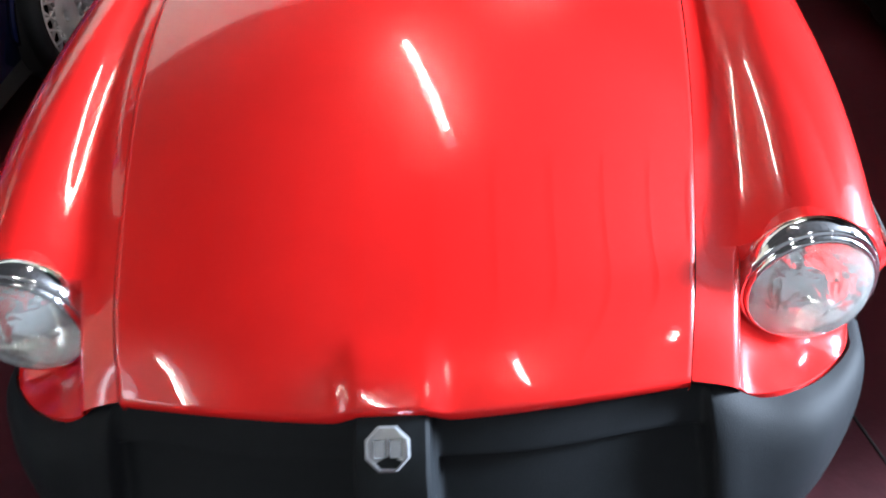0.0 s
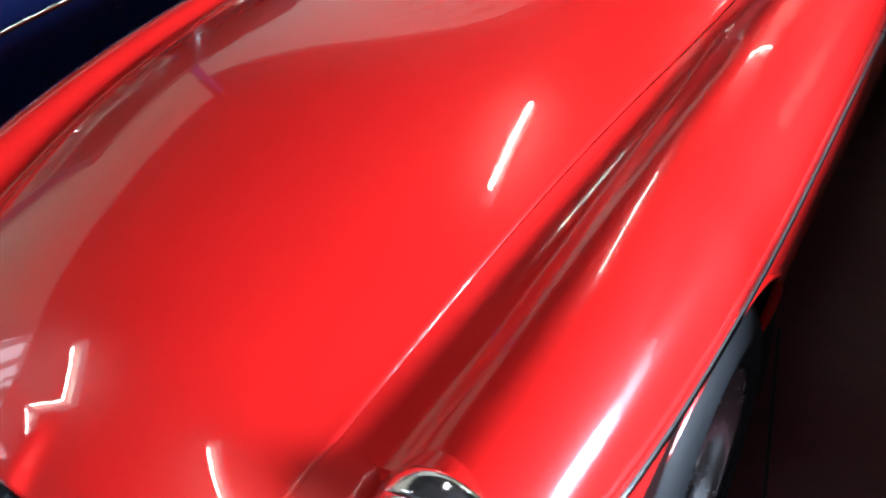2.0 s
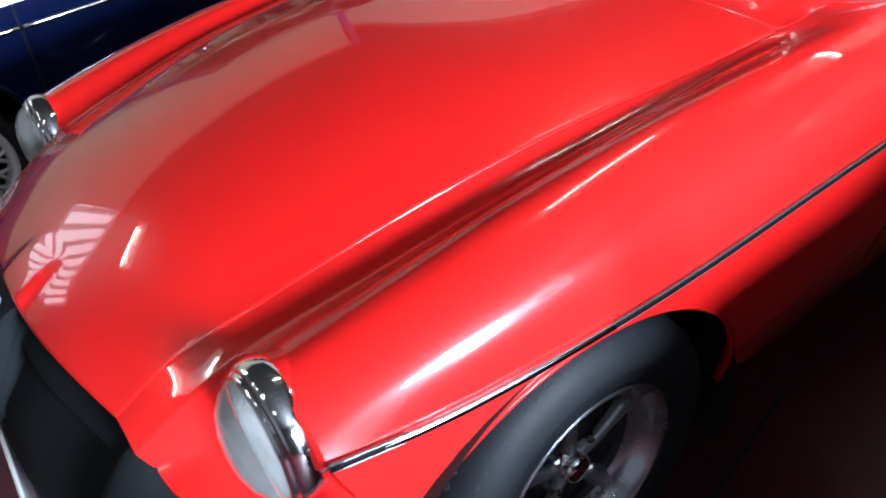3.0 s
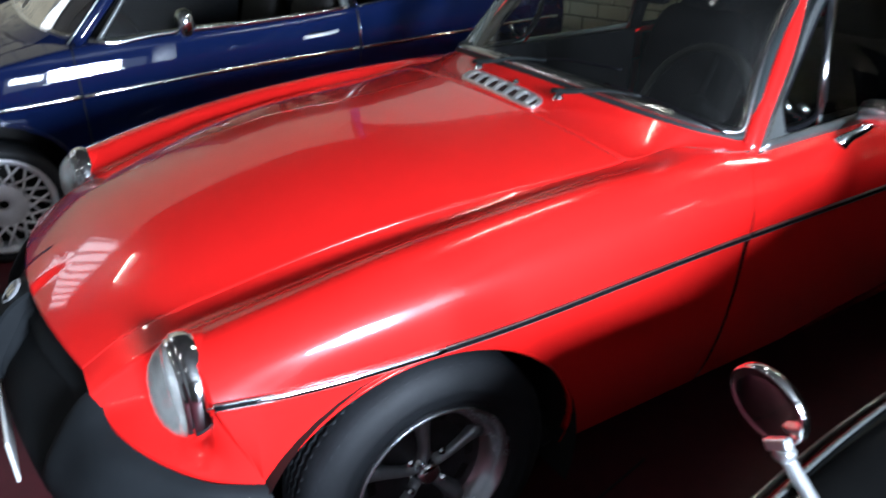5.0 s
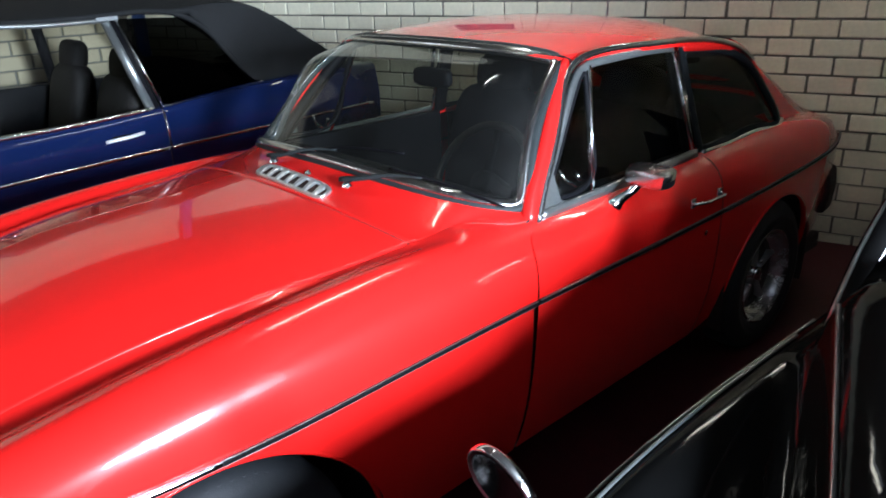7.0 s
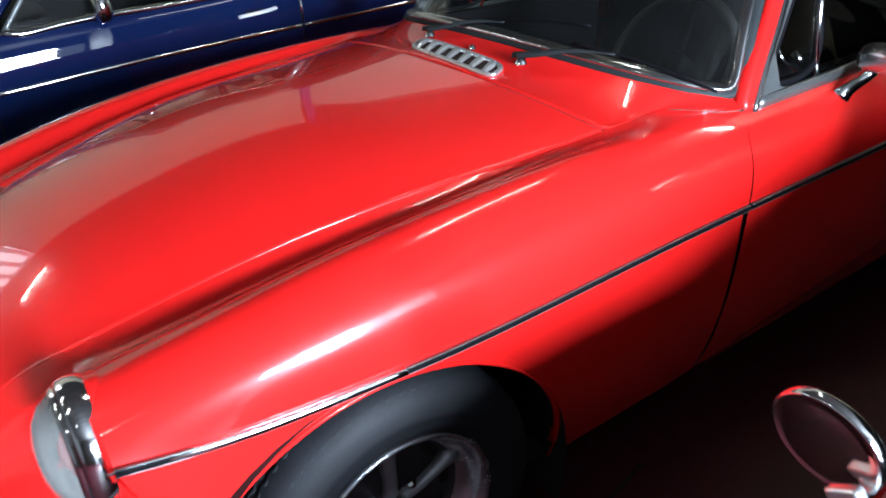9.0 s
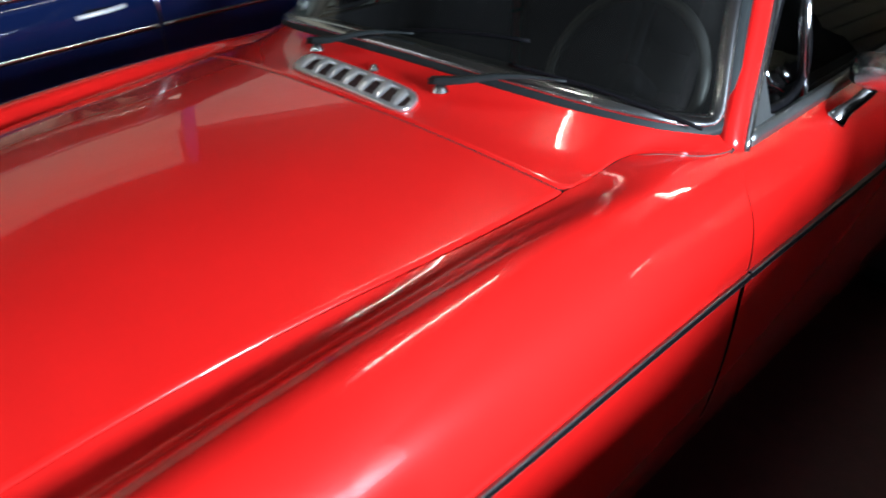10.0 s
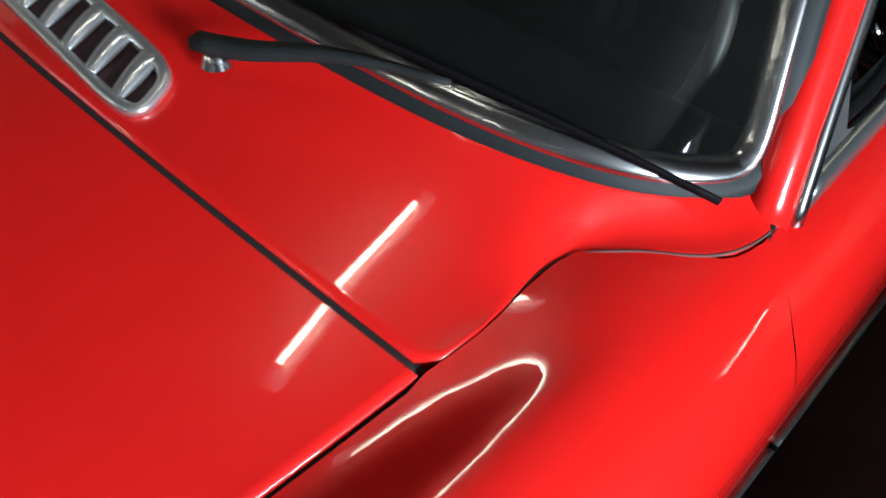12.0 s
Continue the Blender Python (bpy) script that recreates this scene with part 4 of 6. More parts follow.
# wheels
def styled_wheel(y, s):
    m = Matrix.Translation((s * 0.655, y, 0.300)) @ Matrix.Rotation(radians(90 * s), 4, "Y")
    w = new("wheel")
    w.parent = red_car
    prof = [(0.178, -0.07), (0.185, -0.082), (0.220, -0.089), (0.262, -0.087), (0.289, -0.075), (0.301, -0.056), (0.306, -0.03), (0.306, 0.03), (0.302, 0.055), (0.291, 0.071), (0.270, 0.085), (0.246, 0.091), (0.238, 0.0925), (0.235, 0.0905), (0.218, 0.088), (0.208, 0.0875), (0.205, 0.084), (0.196, 0.080), (0.184, 0.070)]
    tyre = part("tyre", lathe(prof, 72, m), TYRE, w, "worn black tyre with zigzag tread")
    for ring in range(6):
        r = (0.3055, 0.3055, 0.3055, 0.3050, 0.3010, 0.2930)[ring]
        pts = []
        for k in range(144):
            a = 2 * math.pi * k / 144
            z = -0.027 + ring * 0.018 + (0.004 if k % 2 else -0.004)
            pts.append(m @ Vector((r * math.cos(a), r * math.sin(a), z)))
        part("tread_rib", sweep(pts, [(-0.005, -0.0026), (0.005, -0.0026), (0.0045, 0.0010), (-0.0045, 0.0010)], True, up=[tuple((p - m.translation).normalized()) for p in pts]), TYRE, tyre)
    rim = part("rim", lathe([(0.190, -0.05), (0.188, 0.060), (0.193, 0.078), (0.189, 0.083), (0.182, 0.079), (0.174, 0.060), (0.168, 0.044), (0.158, 0.034), (0.146, 0.026)], 64, m), RIM_STEEL, w, "bright steel wheel rim")
    dish = part("wheel_disc", lathe([(0.0, 0.020), (0.06, 0.020), (0.10, 0.010), (0.135, 0.014), (0.150, 0.027)], 60, m), WHEEL_DARK, w, "dark grey styled wheel centre")
    for k in range(5):
        # a narrow bright ridge on each pressed spoke, with two slots between neighbours
        a = math.pi + 2 * math.pi * k / 5
        rot = m @ Matrix.Rotation(a, 4, "Z")
        spoke = [rot @ Vector(p) for p in ((0.030, 0, 0.034), (0.065, 0, 0.036), (0.10, 0, 0.034), (0.130, 0, 0.032), (0.154, 0, 0.034))]
        part("spoke", sweep(spoke, [(-0.020, -0.016), (-0.010, -0.002), (-0.003, 0.003), (0.003, 0.003), (0.010, -0.002), (0.020, -0.016)], up=tuple((m.to_3x3() @ Vector((0, 0, 1)))), scale=[0.9, 0.8, 0.9, 1.1, 1.5]), ALLOY, dish, "polished ridge of the pressed spoke")
        for da in (0.36, 0.90):
            hole = rot @ Matrix.Rotation(da, 4, "Z") @ Matrix.Translation((0.127, 0, 0.0125))
            part("vent_slot", box(-0.011, -0.022, -0.004, 0.011, 0.022, 0.0040, 0.005, 2, hole), UNDER, dish)
    for k in range(4):
        nut = m @ Matrix.Rotation(math.pi * (0.25 + 0.5 * k), 4, "Z") @ Matrix.Translation((0.057, 0, 0.020))
        part("wheel_nut", lathe([(0.0, 0.022), (0.006, 0.021), (0.0105, 0.016), (0.011, 0.0)], 6, nut), CHROME, dish, smooth=False)
    part("hub_cap", lathe([(0.0, 0.055), (0.018, 0.0545), (0.026, 0.050), (0.029, 0.040), (0.031, 0.022), (0.04, 0.020)], 28, m), CHROME, dish, "small chrome hub cap")


for y in (0.785, 3.09):
    for s in (-1, 1):
        styled_wheel(y, s)


# ---- side windows of the red coupe ----
def glass_x(z):
    """Half width of the side glass: it leans in towards the roof."""
    return 0.647 - (z - 0.87) * 0.285


for s in (-1, 1):
    g = lambda y, z, o=0.0: Vector((s * (glass_x(z) + o), y, z))
    bar = [(-0.006, -0.006), (0.006, -0.006), (0.006, 0.005), (0.002, 0.008), (-0.003, 0.008), (-0.006, 0.004)]
    out = (s, 0, 0.25)
    # drip rail along pillar and roof
    rail = through_points([(s * 0.672, 1.772, 0.846), (s * 0.640, 1.845, 0.950), (s * 0.592, 1.955, 1.090), (s * 0.546, 2.06, 1.212), (s * 0.552, 2.16, 1.238), (s * 0.566, 2.4, 1.240), (s * 0.572, 2.65, 1.232), (s * 0.576, 2.86, 1.207), (s * 0.577, 2.99, 1.172), (s * 0.580, 3.085, 1.125)], 70)
    part("drip_rail", sweep(rail, [(-0.010, -0.004), (0.008, -0.004), (0.008, 0.004), (0.0, 0.008), (-0.010, 0.004)], up=out), BRIGHT, red_car)
    # door window frame, quarter light and its divider
    frame_line = through_points([g(1.80, 0.870), g(1.90, 0.985), g(2.00, 1.108), g(2.085, 1.195), g(2.19, 1.212), g(2.40, 1.216), g(2.575, 1.212)], 40)
    part("window_frame", sweep(frame_line, [(-0.012, -0.008), (0.012, -0.008), (0.011, 0.006), (-0.011, 0.006)], up=out), WORN, red_car, "dull bright metal door window frame")
    belt = through_points([(s * 0.665, 1.79, 0.862), (s * 0.661, 2.2, 0.869), (s * 0.657, 2.59, 0.878)], 30)
    part("belt_trim", sweep(belt, [(-0.014, -0.008), (0.014, -0.008), (0.012, 0.006), (-0.012, 0.008)], up=out), WORN, red_car, "dull grey bright metal strip along the door top")
    part("window_divider", sweep([g(2.035, 0.872, 0.002), g(2.085, 1.06, 0.002), g(2.125, 1.205, 0.002)], bar, up=out), CHROME, red_car, "chrome quarter light divider")
    seal = through_points([g(1.835, 0.885), g(1.93, 1.0), g(2.03, 1.125), g(2.098, 1.190), g(2.088, 1.10), g(2.035, 0.90), g(1.99, 0.884), g(1.90, 0.882)], 40)
    part("quarter_light_seal", rod(seal, 0.008, 8, True), TRIM_BLACK, red_car)
    pane = part("quarter_light", sheet([[g(1.82, 0.875), g(2.035, 0.875)], [g(1.93, 1.02), g(2.068, 1.02)], [g(2.085, 1.19), g(2.115, 1.19)]]), SCREEN, red_car)
    pane.visible_shadow = False
    pane = part("door_window", sheet([[g(2.04, 0.875), g(2.58, 0.875)], [g(2.085, 1.05), g(2.575, 1.05)], [g(2.122, 1.208), g(2.565, 1.208)]]), SCREEN, red_car)
    pane.visible_shadow = False
    part("quarter_light_catch", join(rod([g(1.985, 0.895, -0.012), g(1.95, 0.915, -0.02), g(1.93, 0.952, -0.02)], 0.006, 8), rod([g(2.01, 0.905, -0.01), g(2.0, 0.93, -0.025)], 0.008, 8)), CHROME, red_car)
    corner = [[g(1.772, 0.864, 0.012), g(1.80, 0.864, 0.014), g(1.93, 0.868, 0.012)], [g(1.80, 0.885, 0.012), g(1.82, 0.885, 0.014), g(1.885, 0.882, 0.012)], [g(1.86, 0.955, 0.012), g(1.868, 0.955, 0.013), g(1.876, 0.955, 0.012)]]
    part("quarter_light_corner", sheet(corner, flip=s < 0), WORN, red_car, "bright metal corner plate of the quarter light")
    # pillar behind the door
    part("door_pillar", sweep([g(2.602, 0.872, 0.0), g(2.597, 1.05, 0.0), g(2.588, 1.214, 0.0)], [(-0.017, -0.012), (0.017, -0.012), (0.016, 0.004), (0.004, 0.006), (0.0, 0.001), (-0.004, 0.006), (-0.016, 0.004)], up=out), CHROME, red_car, "bright metal pillar behind the door")
    part("pillar_seal", sweep([g(2.622, 0.872, -0.002), g(2.606, 1.214, -0.002)], [(-0.006, -0.01), (0.006, -0.01), (0.006, 0.005), (-0.006, 0.005)], up=out), TRIM_BLACK, red_car)
    # rear side window
    rq = through_points([g(2.63, 0.878, 0.004), g(2.85, 0.880, 0.004), g(3.10, 0.882, 0.004), g(3.215, 0.890, 0.004), g(3.205, 0.925, 0.004), g(3.145, 1.01, 0.004), g(3.085, 1.085, 0.004), g(3.015, 1.135, 0.004), g(2.93, 1.165, 0.004), g(2.78, 1.192, 0.004), g(2.618, 1.205, 0.004)], 70)
    part("rear_side_seal", sweep(rq, [(-0.015, -0.008), (0.015, -0.008), (0.013, 0.006), (-0.013, 0.006)], True, up=out), RUBBER, red_car)
    part("rear_side_trim", sweep(through_points([g(2.63, 0.872, 0.010), g(2.85, 0.873, 0.010), g(3.10, 0.875, 0.010), g(3.225, 0.880, 0.010), g(3.240, 0.890, 0.009)], 24), [(-0.009, -0.006), (0.009, -0.006), (0.007, 0.006), (-0.007, 0.006)], up=out), CHROME, red_car)
    pane = part("rear_side_window", sheet([[g(2.63, 0.878), g(3.21, 0.885)], [g(2.625, 0.99), g(3.16, 0.99)], [g(2.62, 1.08), g(3.085, 1.08)], [g(2.615, 1.15), g(2.98, 1.15)], [g(2.61, 1.20), g(2.76, 1.196)]]), SCREEN, red_car)
    pane.visible_shadow = False
    # red frame above and behind the rear side window
    up_line = through_points([(s * 0.556, 2.62, 1.212), (s * 0.562, 2.80, 1.200), (s * 0.564, 2.96, 1.182), (s * 0.566, 3.06, 1.140), (s * 0.580, 3.13, 1.07), (s * 0.605, 3.20, 0.975), (s * 0.628, 3.25, 0.90), (s * 0.636, 3.265, 0.872)], 30)
    part("window_surround", sweep(up_line, [(-0.020, -0.012), (0.016, -0.012), (0.016, 0.004), (-0.020, 0.004)] if s > 0 else [(-0.016, -0.012), (0.020, -0.012), (0.020, 0.004), (-0.016, 0.004)], up=out), RED, red_car)
    part("surround_lining", sweep([(p.x - s * 0.022, p.y, p.z - 0.004) for p in up_line], [(-0.034, -0.004), (0.034, -0.004), (0.034, 0.004), (-0.034, 0.004)], up=out), TRIM_BLACK, red_car)
    part("door_pillar_lining", sweep([g(2.612, 0.872, -0.026), g(2.598, 1.214, -0.026)], [(-0.03, -0.006), (0.03, -0.006), (0.03, 0.006), (-0.03, 0.006)], up=out), TRIM_BLACK, red_car)
    # door handle and lock
    handle = part("door_handle", sweep(through_points([(s * 0.762, 2.405, 0.768), (s * 0.785, 2.43, 0.770), (s * 0.790, 2.50, 0.770), (s * 0.785, 2.56, 0.770), (s * 0.762, 2.58, 0.768)], 20), ring2(0.008, 8, 0.005), up=(s, 0, 0)), CHROME, red_car, "chrome pull door handle")
    for y0 in (2.400, 2.560):
        part("escutcheon", box(min(s * 0.754, s * 0.764), y0, 0.752, max(s * 0.754, s * 0.764), y0 + 0.025, 0.782, 0.003, 2), CHROME, handle, smooth=False)
    part("door_lock", lathe([(0.0, 0.006), (0.009, 0.005), (0.012, 0.0)], 16, Matrix.Translation((s * 0.752, 2.52, 0.640)) @ Matrix.Rotation(radians(90 * s), 4, "Y")), CHROME, red_car)

# door mirror, on the driver's side
mm = new("door_mirror")
mm.parent = red_car
tagged(mm, "chrome-fronted door mirror with black shell")
shell = []
for k in range(13):
    v = k / 12
    h, w, d = 0.031 * (1 - 0.30 * v ** 2), 0.076 * (1 - 0.22 * v ** 3), 0.070 * v
    cx = 0.748 + 0.018 * v
    ring = []
    for j in range(20):
        a = 2 * math.pi * j / 20
        ca, sa = math.cos(a), math.sin(a)
        p = 0.45
        ring.append((cx + w * math.copysign(abs(ca) ** p, ca) + 0.012 * sa * (sa > 0), 2.180 - d, 0.910 + h * math.copysign(abs(sa) ** p, sa)))
    shell.append(ring + [ring[0]])
cap = []
c = (0.768, 2.108, 0.910)
cap = [shell[-1], [tuple(np.array(q) * 0.4 + np.array(c) * 0.6 - np.array((0, 0.004, 0))) for q in shell[-1]], [c] * 21]
part("shell", sheet([r[10:] for r in shell]), TRIM_BLACK, mm, "black plastic shell")
part("face", join(sheet([r[:11] for r in shell]), sheet(cap)), BRIGHT, mm, "polished chrome nose")
part("mirror_glass", sheet([[(0.748, 2.179, 0.910)] * 21, shell[0]]), MIRROR, mm)
part("foot", sweep(through_points([(0.706, 2.058, 0.828), (0.714, 2.072, 0.846), (0.726, 2.102, 0.864), (0.738, 2.128, 0.886)], 12), ring2(0.016, 12, 0.011), scale=[1.5, 1.45, 1.3, 1.15, 1.0, 0.95, 0.9, 0.9, 0.9, 0.9, 0.9, 0.9]), CHROME, mm, "chrome mirror foot")

# air vent on the scuttle
vent = part("scuttle_vent", bmesh.new(), CHROME, red_car, "chrome louvred air vent on the scuttle")


def vent_at(x, y, up=0.0):
    """A point of the vent, which slants a little across the scuttle."""
    x = x - 0.006 - 0.42 * y
    yy = 1.453 + y - 0.05 * x
    z = bonnet_top(min(1, abs(x) / 0.553), 1.392)[1]
    q = curve1([(1.39, z), (1.44, z + 0.004), (1.50, z + 0.0165)])(yy)
    return Vector((x, yy, q + up))


def stadium(hx, hy, n=80):
    out = []
    for k in range(n):
        a = 2 * math.pi * k / n
        ca, sa = math.cos(a), math.sin(a)
        out.append((hx * math.copysign(abs(ca) ** 0.24, ca), hy * math.copysign(abs(sa) ** 0.55, sa)))
    return out


part("vent_frame", sweep([vent_at(x, y, 0.003) for x, y in stadium(0.190, 0.030)], [(-0.007, -0.004), (0.007, -0.004), (0.006, 0.003), (0.001, 0.0045), (-0.005, 0.003)], True), VENT_METAL, vent)
# shade between the louvres is put into the well's darkened red
part("vent_well", sheet([[vent_at(-0.185 + 0.37 * i / 20, y, 0.0006) for i in range(21)] for y in (-0.026, 0.0, 0.026)]), mat("vent_shaded_red", (0.03, 0.002, 0.002), 0.5), vent)
for k in range(7):
    # each louvre is a hooded bar, low in front and raised at its back edge
    x = -0.168 + 0.0535 * k
    hood = []
    for j in range(9):
        t = j / 8
        y = -0.030 + 0.060 * t
        w = 0.0085 + 0.006 * t
        lift = 0.004 + 0.005 * math.sin(math.pi * t) + 0.002 * t
        hood.append([vent_at(x - w, y, 0.001), vent_at(x - w * 0.8, y, lift * 0.8), vent_at(x - w * 0.2, y, lift), vent_at(x + w * 0.6, y, lift * 0.9), vent_at(x + w, y, 0.002)])
    part("louvre", sheet(hood, flip=True, thick=0.0012), VENT_METAL, vent)


# wipers and washer jets
def wiper(pivot, arm_end, blade_a, blade_b):
    w = part("wiper", sweep(through_points([pivot + Vector((-0.02, -0.006, 0.010)), pivot + Vector((0.03, 0.008, 0.016)), pivot.lerp(arm_end, 0.5) + Vector((0, 0, 0.014)), arm_end], 14), [(-0.010, -0.004), (0.010, -0.004), (0.008, 0.007), (-0.008, 0.007)], scale=[1.0, 1.05, 1.1, 1.05, 1, 0.95, 0.9, 0.8, 0.7, 0.6, 0.5, 0.42, 0.36, 0.3]), SEAL, red_car, "grey-painted windscreen wiper")
    part("blade", sweep(through_points([blade_a, blade_a.lerp(blade_b, 0.5) + Vector((0, -0.010, 0.012)), blade_b], 16), [(-0.0018, -0.0035), (0.0018, -0.0035), (0.0016, 0.003), (-0.0016, 0.003)]), TRIM_BLACK, w)
    part("pivot", lathe([(0.0, 0.016), (0.009, 0.014), (0.013, 0.006), (0.016, 0.0)], 16, Matrix.Translation(pivot + Vector((0, 0, -0.008)))), CHROME, w)


wiper(Vector((0.196, 1.508, 0.924)), Vector((0.42, 1.592, 0.962)), Vector((0.30, 1.578, 0.972)), Vector((0.629, 1.690, 0.903)))
wiper(Vector((-0.215, 1.520, 0.924)), Vector((0.02, 1.600, 0.975)), Vector((-0.06, 1.590, 0.968)), Vector((0.296, 1.640, 1.000)))
for x, y in ((0.0, 1.508),):
    part("washer_jet", lathe([(0.0, 0.008), (0.005, 0.007), (0.008, 0.003), (0.009, 0.0), (0.012, -0.004)], 16, Matrix.Translation((x, y, 0.921))), CHROME, red_car)


# ---- inside the red coupe ----
def car_seat(parent, x, y, z, cloth):
    st = new("front_seat")
    st.parent = parent
    part("cushion", puffy(0.24, 0.26, 0.085, 4, Matrix.Translation((x, y - 0.22, z + 0.26))), cloth, st)
    part("seat_back", puffy(0.235, 0.075, 0.29, 4, Matrix.Translation((x, y + 0.05, z + 0.53)) @ Matrix.Rotation(radians(-14), 4, "X")), cloth, st)
    part("headrest", puffy(0.135, 0.055, 0.085, 3.2, Matrix.Translation((x, y + 0.125, z + 0.855)) @ Matrix.Rotation(radians(-12), 4, "X")), cloth, st)
    for dx in (-0.06, 0.06):
        part("headrest_post", rod([(x + dx, y + 0.115, z + 0.76), (x + dx, y + 0.12, z + 0.82)], 0.006, 8), CHROME, st)
    return st


for x in (-0.31, 0.33):
    car_seat(red_car, x, 2.58, 0.19, SEAT)
part("rear_bench", join(puffy(0.48, 0.07, 0.20, 4, Matrix.Translation((0, 3.08, 0.76)) @ Matrix.Rotation(radians(-18), 4, "X"))), SEAT, red_car)
part("load_floor", box(-0.52, 3.1, 0.62, 0.52, 3.8, 0.66), TRIM_BLACK, red_car, smooth=False)
dash = []
for k in range(13):
    v = k / 12
    y, z = curve1([(0, 1.58), (0.4, 1.74), (0.6, 1.80), (0.75, 1.82), (1, 1.80)])(v), curve1([(0, 0.905), (0.4, 0.898), (0.6, 0.885), (0.75, 0.84), (1, 0.62)])(v)
    dash.append([(u / 8 * 0.60, y + 0.14 * abs(u / 8) ** 3 * (1 - v), z - 0.03 * abs(u / 8) ** 3) for u in range(-8, 9)])
part("dashboard", sheet(dash), TRIM_BLACK, red_car, "black padded dashboard")
wheel_pose = Matrix.Translation((0.305, 1.93, 0.855)) @ Matrix.Rotation(radians(62), 4, "X")
sw = part("steering_wheel", rod([wheel_pose @ Vector((0.185 * math.cos(2 * math.pi * k / 48), 0.185 * math.sin(2 * math.pi * k / 48), 0)) for k in range(48)], 0.013, 10, True), mat("steering_leather", (0.03, 0.03, 0.03), 0.5), red_car, "thin-rimmed black steering wheel")
for a in (90, 210, 330):
    part("wheel_spoke", sweep([wheel_pose @ Vector((0.03 * math.cos(radians(a)), 0.03 * math.sin(radians(a)), -0.02)), wheel_pose @ Vector((0.18 * math.cos(radians(a)), 0.18 * math.sin(radians(a)), 0))], [(-0.014, -0.002), (0.014, -0.002), (0.014, 0.002), (-0.014, 0.002)], up=(0, 0.8, 0.5)), TRIM_BLACK, sw)
part("horn_boss", lathe([(0, 0.012), (0.035, 0.008), (0.045, -0.02), (0.03, -0.12)], 24, wheel_pose), TRIM_BLACK, sw)
part("interior_mirror", join(puffy(0.088, 0.018, 0.032, 4, Matrix.Translation((0.0, 2.02, 1.140)))), TRIM_BLACK, red_car)
part("mirror_stem", rod([(0.0, 2.02, 1.16), (0.0, 2.03, 1.225), (0.0, 2.04, 1.245)], 0.006, 8), CHROME, red_car)
part("cabin_floor", box(-0.62, 1.62, 0.24, 0.62, 3.1, 0.30), UNDER, red_car, smooth=False)
liner = [[(x * 0.975, y + 0.002, z - 0.012) for x, y, z in row] for row in roof_rows[:30]]
part("headlining", sheet(liner), TRIM_BLACK, red_car)
for s in (-1, 1):
    part("door_card", box(s * 0.615 - 0.018, 1.78, 0.32, s * 0.615 + 0.018, 2.60, 0.876, 0.006), TRIM_BLACK, red_car, smooth=False)
    part("pillar_lining", sweep(through_points([(s * 0.622, 1.80, 0.90), (s * 0.594, 1.87, 0.985), (s * 0.546, 1.98, 1.12), (s * 0.510, 2.075, 1.215)], 14), [(-0.022, -0.006), (0.022, -0.006), (0.022, 0.008), (-0.022, 0.008)], up=(s * 0.6, -0.4, 0.3)), TRIM_BLACK, red_car)
    inner_line = [p + Vector((-s * 0.015, 0.013, -0.003)) for p in through_points([(s * 0.647, 1.764, 0.872), (s * 0.618, 1.84, 0.975), (s * 0.570, 1.95, 1.11), (s * 0.524, 2.055, 1.226)], 14)]
    part("pillar_cover", sweep(inner_line, [(-0.026, -0.020), (0.026, -0.020), (0.026, 0.006), (0.010, 0.020), (-0.014, 0.020), (-0.026, 0.006)], up=(s * 0.6, -0.4, 0.3)), TRIM_BLACK, red_car)
    part("side_trim", box(s * 0.585 - 0.01, 2.63, 0.32, s * 0.595 + 0.018, 3.30, 0.862, 0.006), TRIM_BLACK, red_car, smooth=False)
# chrome over-rider strip and rear bumper
part("rear_bumper", sweep(through_points([(0.712, 3.58, 0.52), (0.692, 3.72, 0.52), (0.62, 3.86, 0.52), (0.4, 3.96, 0.52), (0, 3.98, 0.52), (-0.4, 3.96, 0.52), (-0.62, 3.86, 0.52), (-0.692, 3.72, 0.52), (-0.712, 3.58, 0.52)], 40), [(-0.05, -0.09), (0.020, -0.08), (0.028, 0.0), (0.020, 0.07), (-0.05, 0.09)]), RUBBER, red_car, "black rubber rear bumper")
part("aerial", rod([(0.07, 2.88, 1.27), (0.085, 2.90, 1.62)], 0.0018, 6), WORN, red_car)


# ---- the dark blue convertible beside it ----
blue_car = thing("convertible", "dark blue convertible with raised black canvas roof and chrome trim", "car")
BX = -1.55
B_STRIP = curve1([(-0.6, 0.605), (0.5, 0.656), (1.0, 0.686), (1.7, 0.716), (2.9, 0.76)])
B_BELT = curve1([(-0.6, 0.70), (0.1, 0.775), (0.5, 0.838), (0.9, 0.852), (1.7, 0.893), (2.3, 0.948), (2.9, 0.965)])
B_ARCHES = ((0.10, 0.27, 0.315), (2.40, 0.27, 0.315))


def b_low(y):
    z = 0.20
    for c, h, r in B_ARCHES:
        if abs(y - c) < r:
            z = max(z, h + math.sqrt(r * r - (y - c) ** 2))
    return z


def b_side(y, z):
    nose = max(0.0, -0.1 - y)
    t = z - B_STRIP(y)
    x = BX - 0.55 * nose * nose
    return x - (0.9 * t * t if t > 0 else 0.28 * t * t)


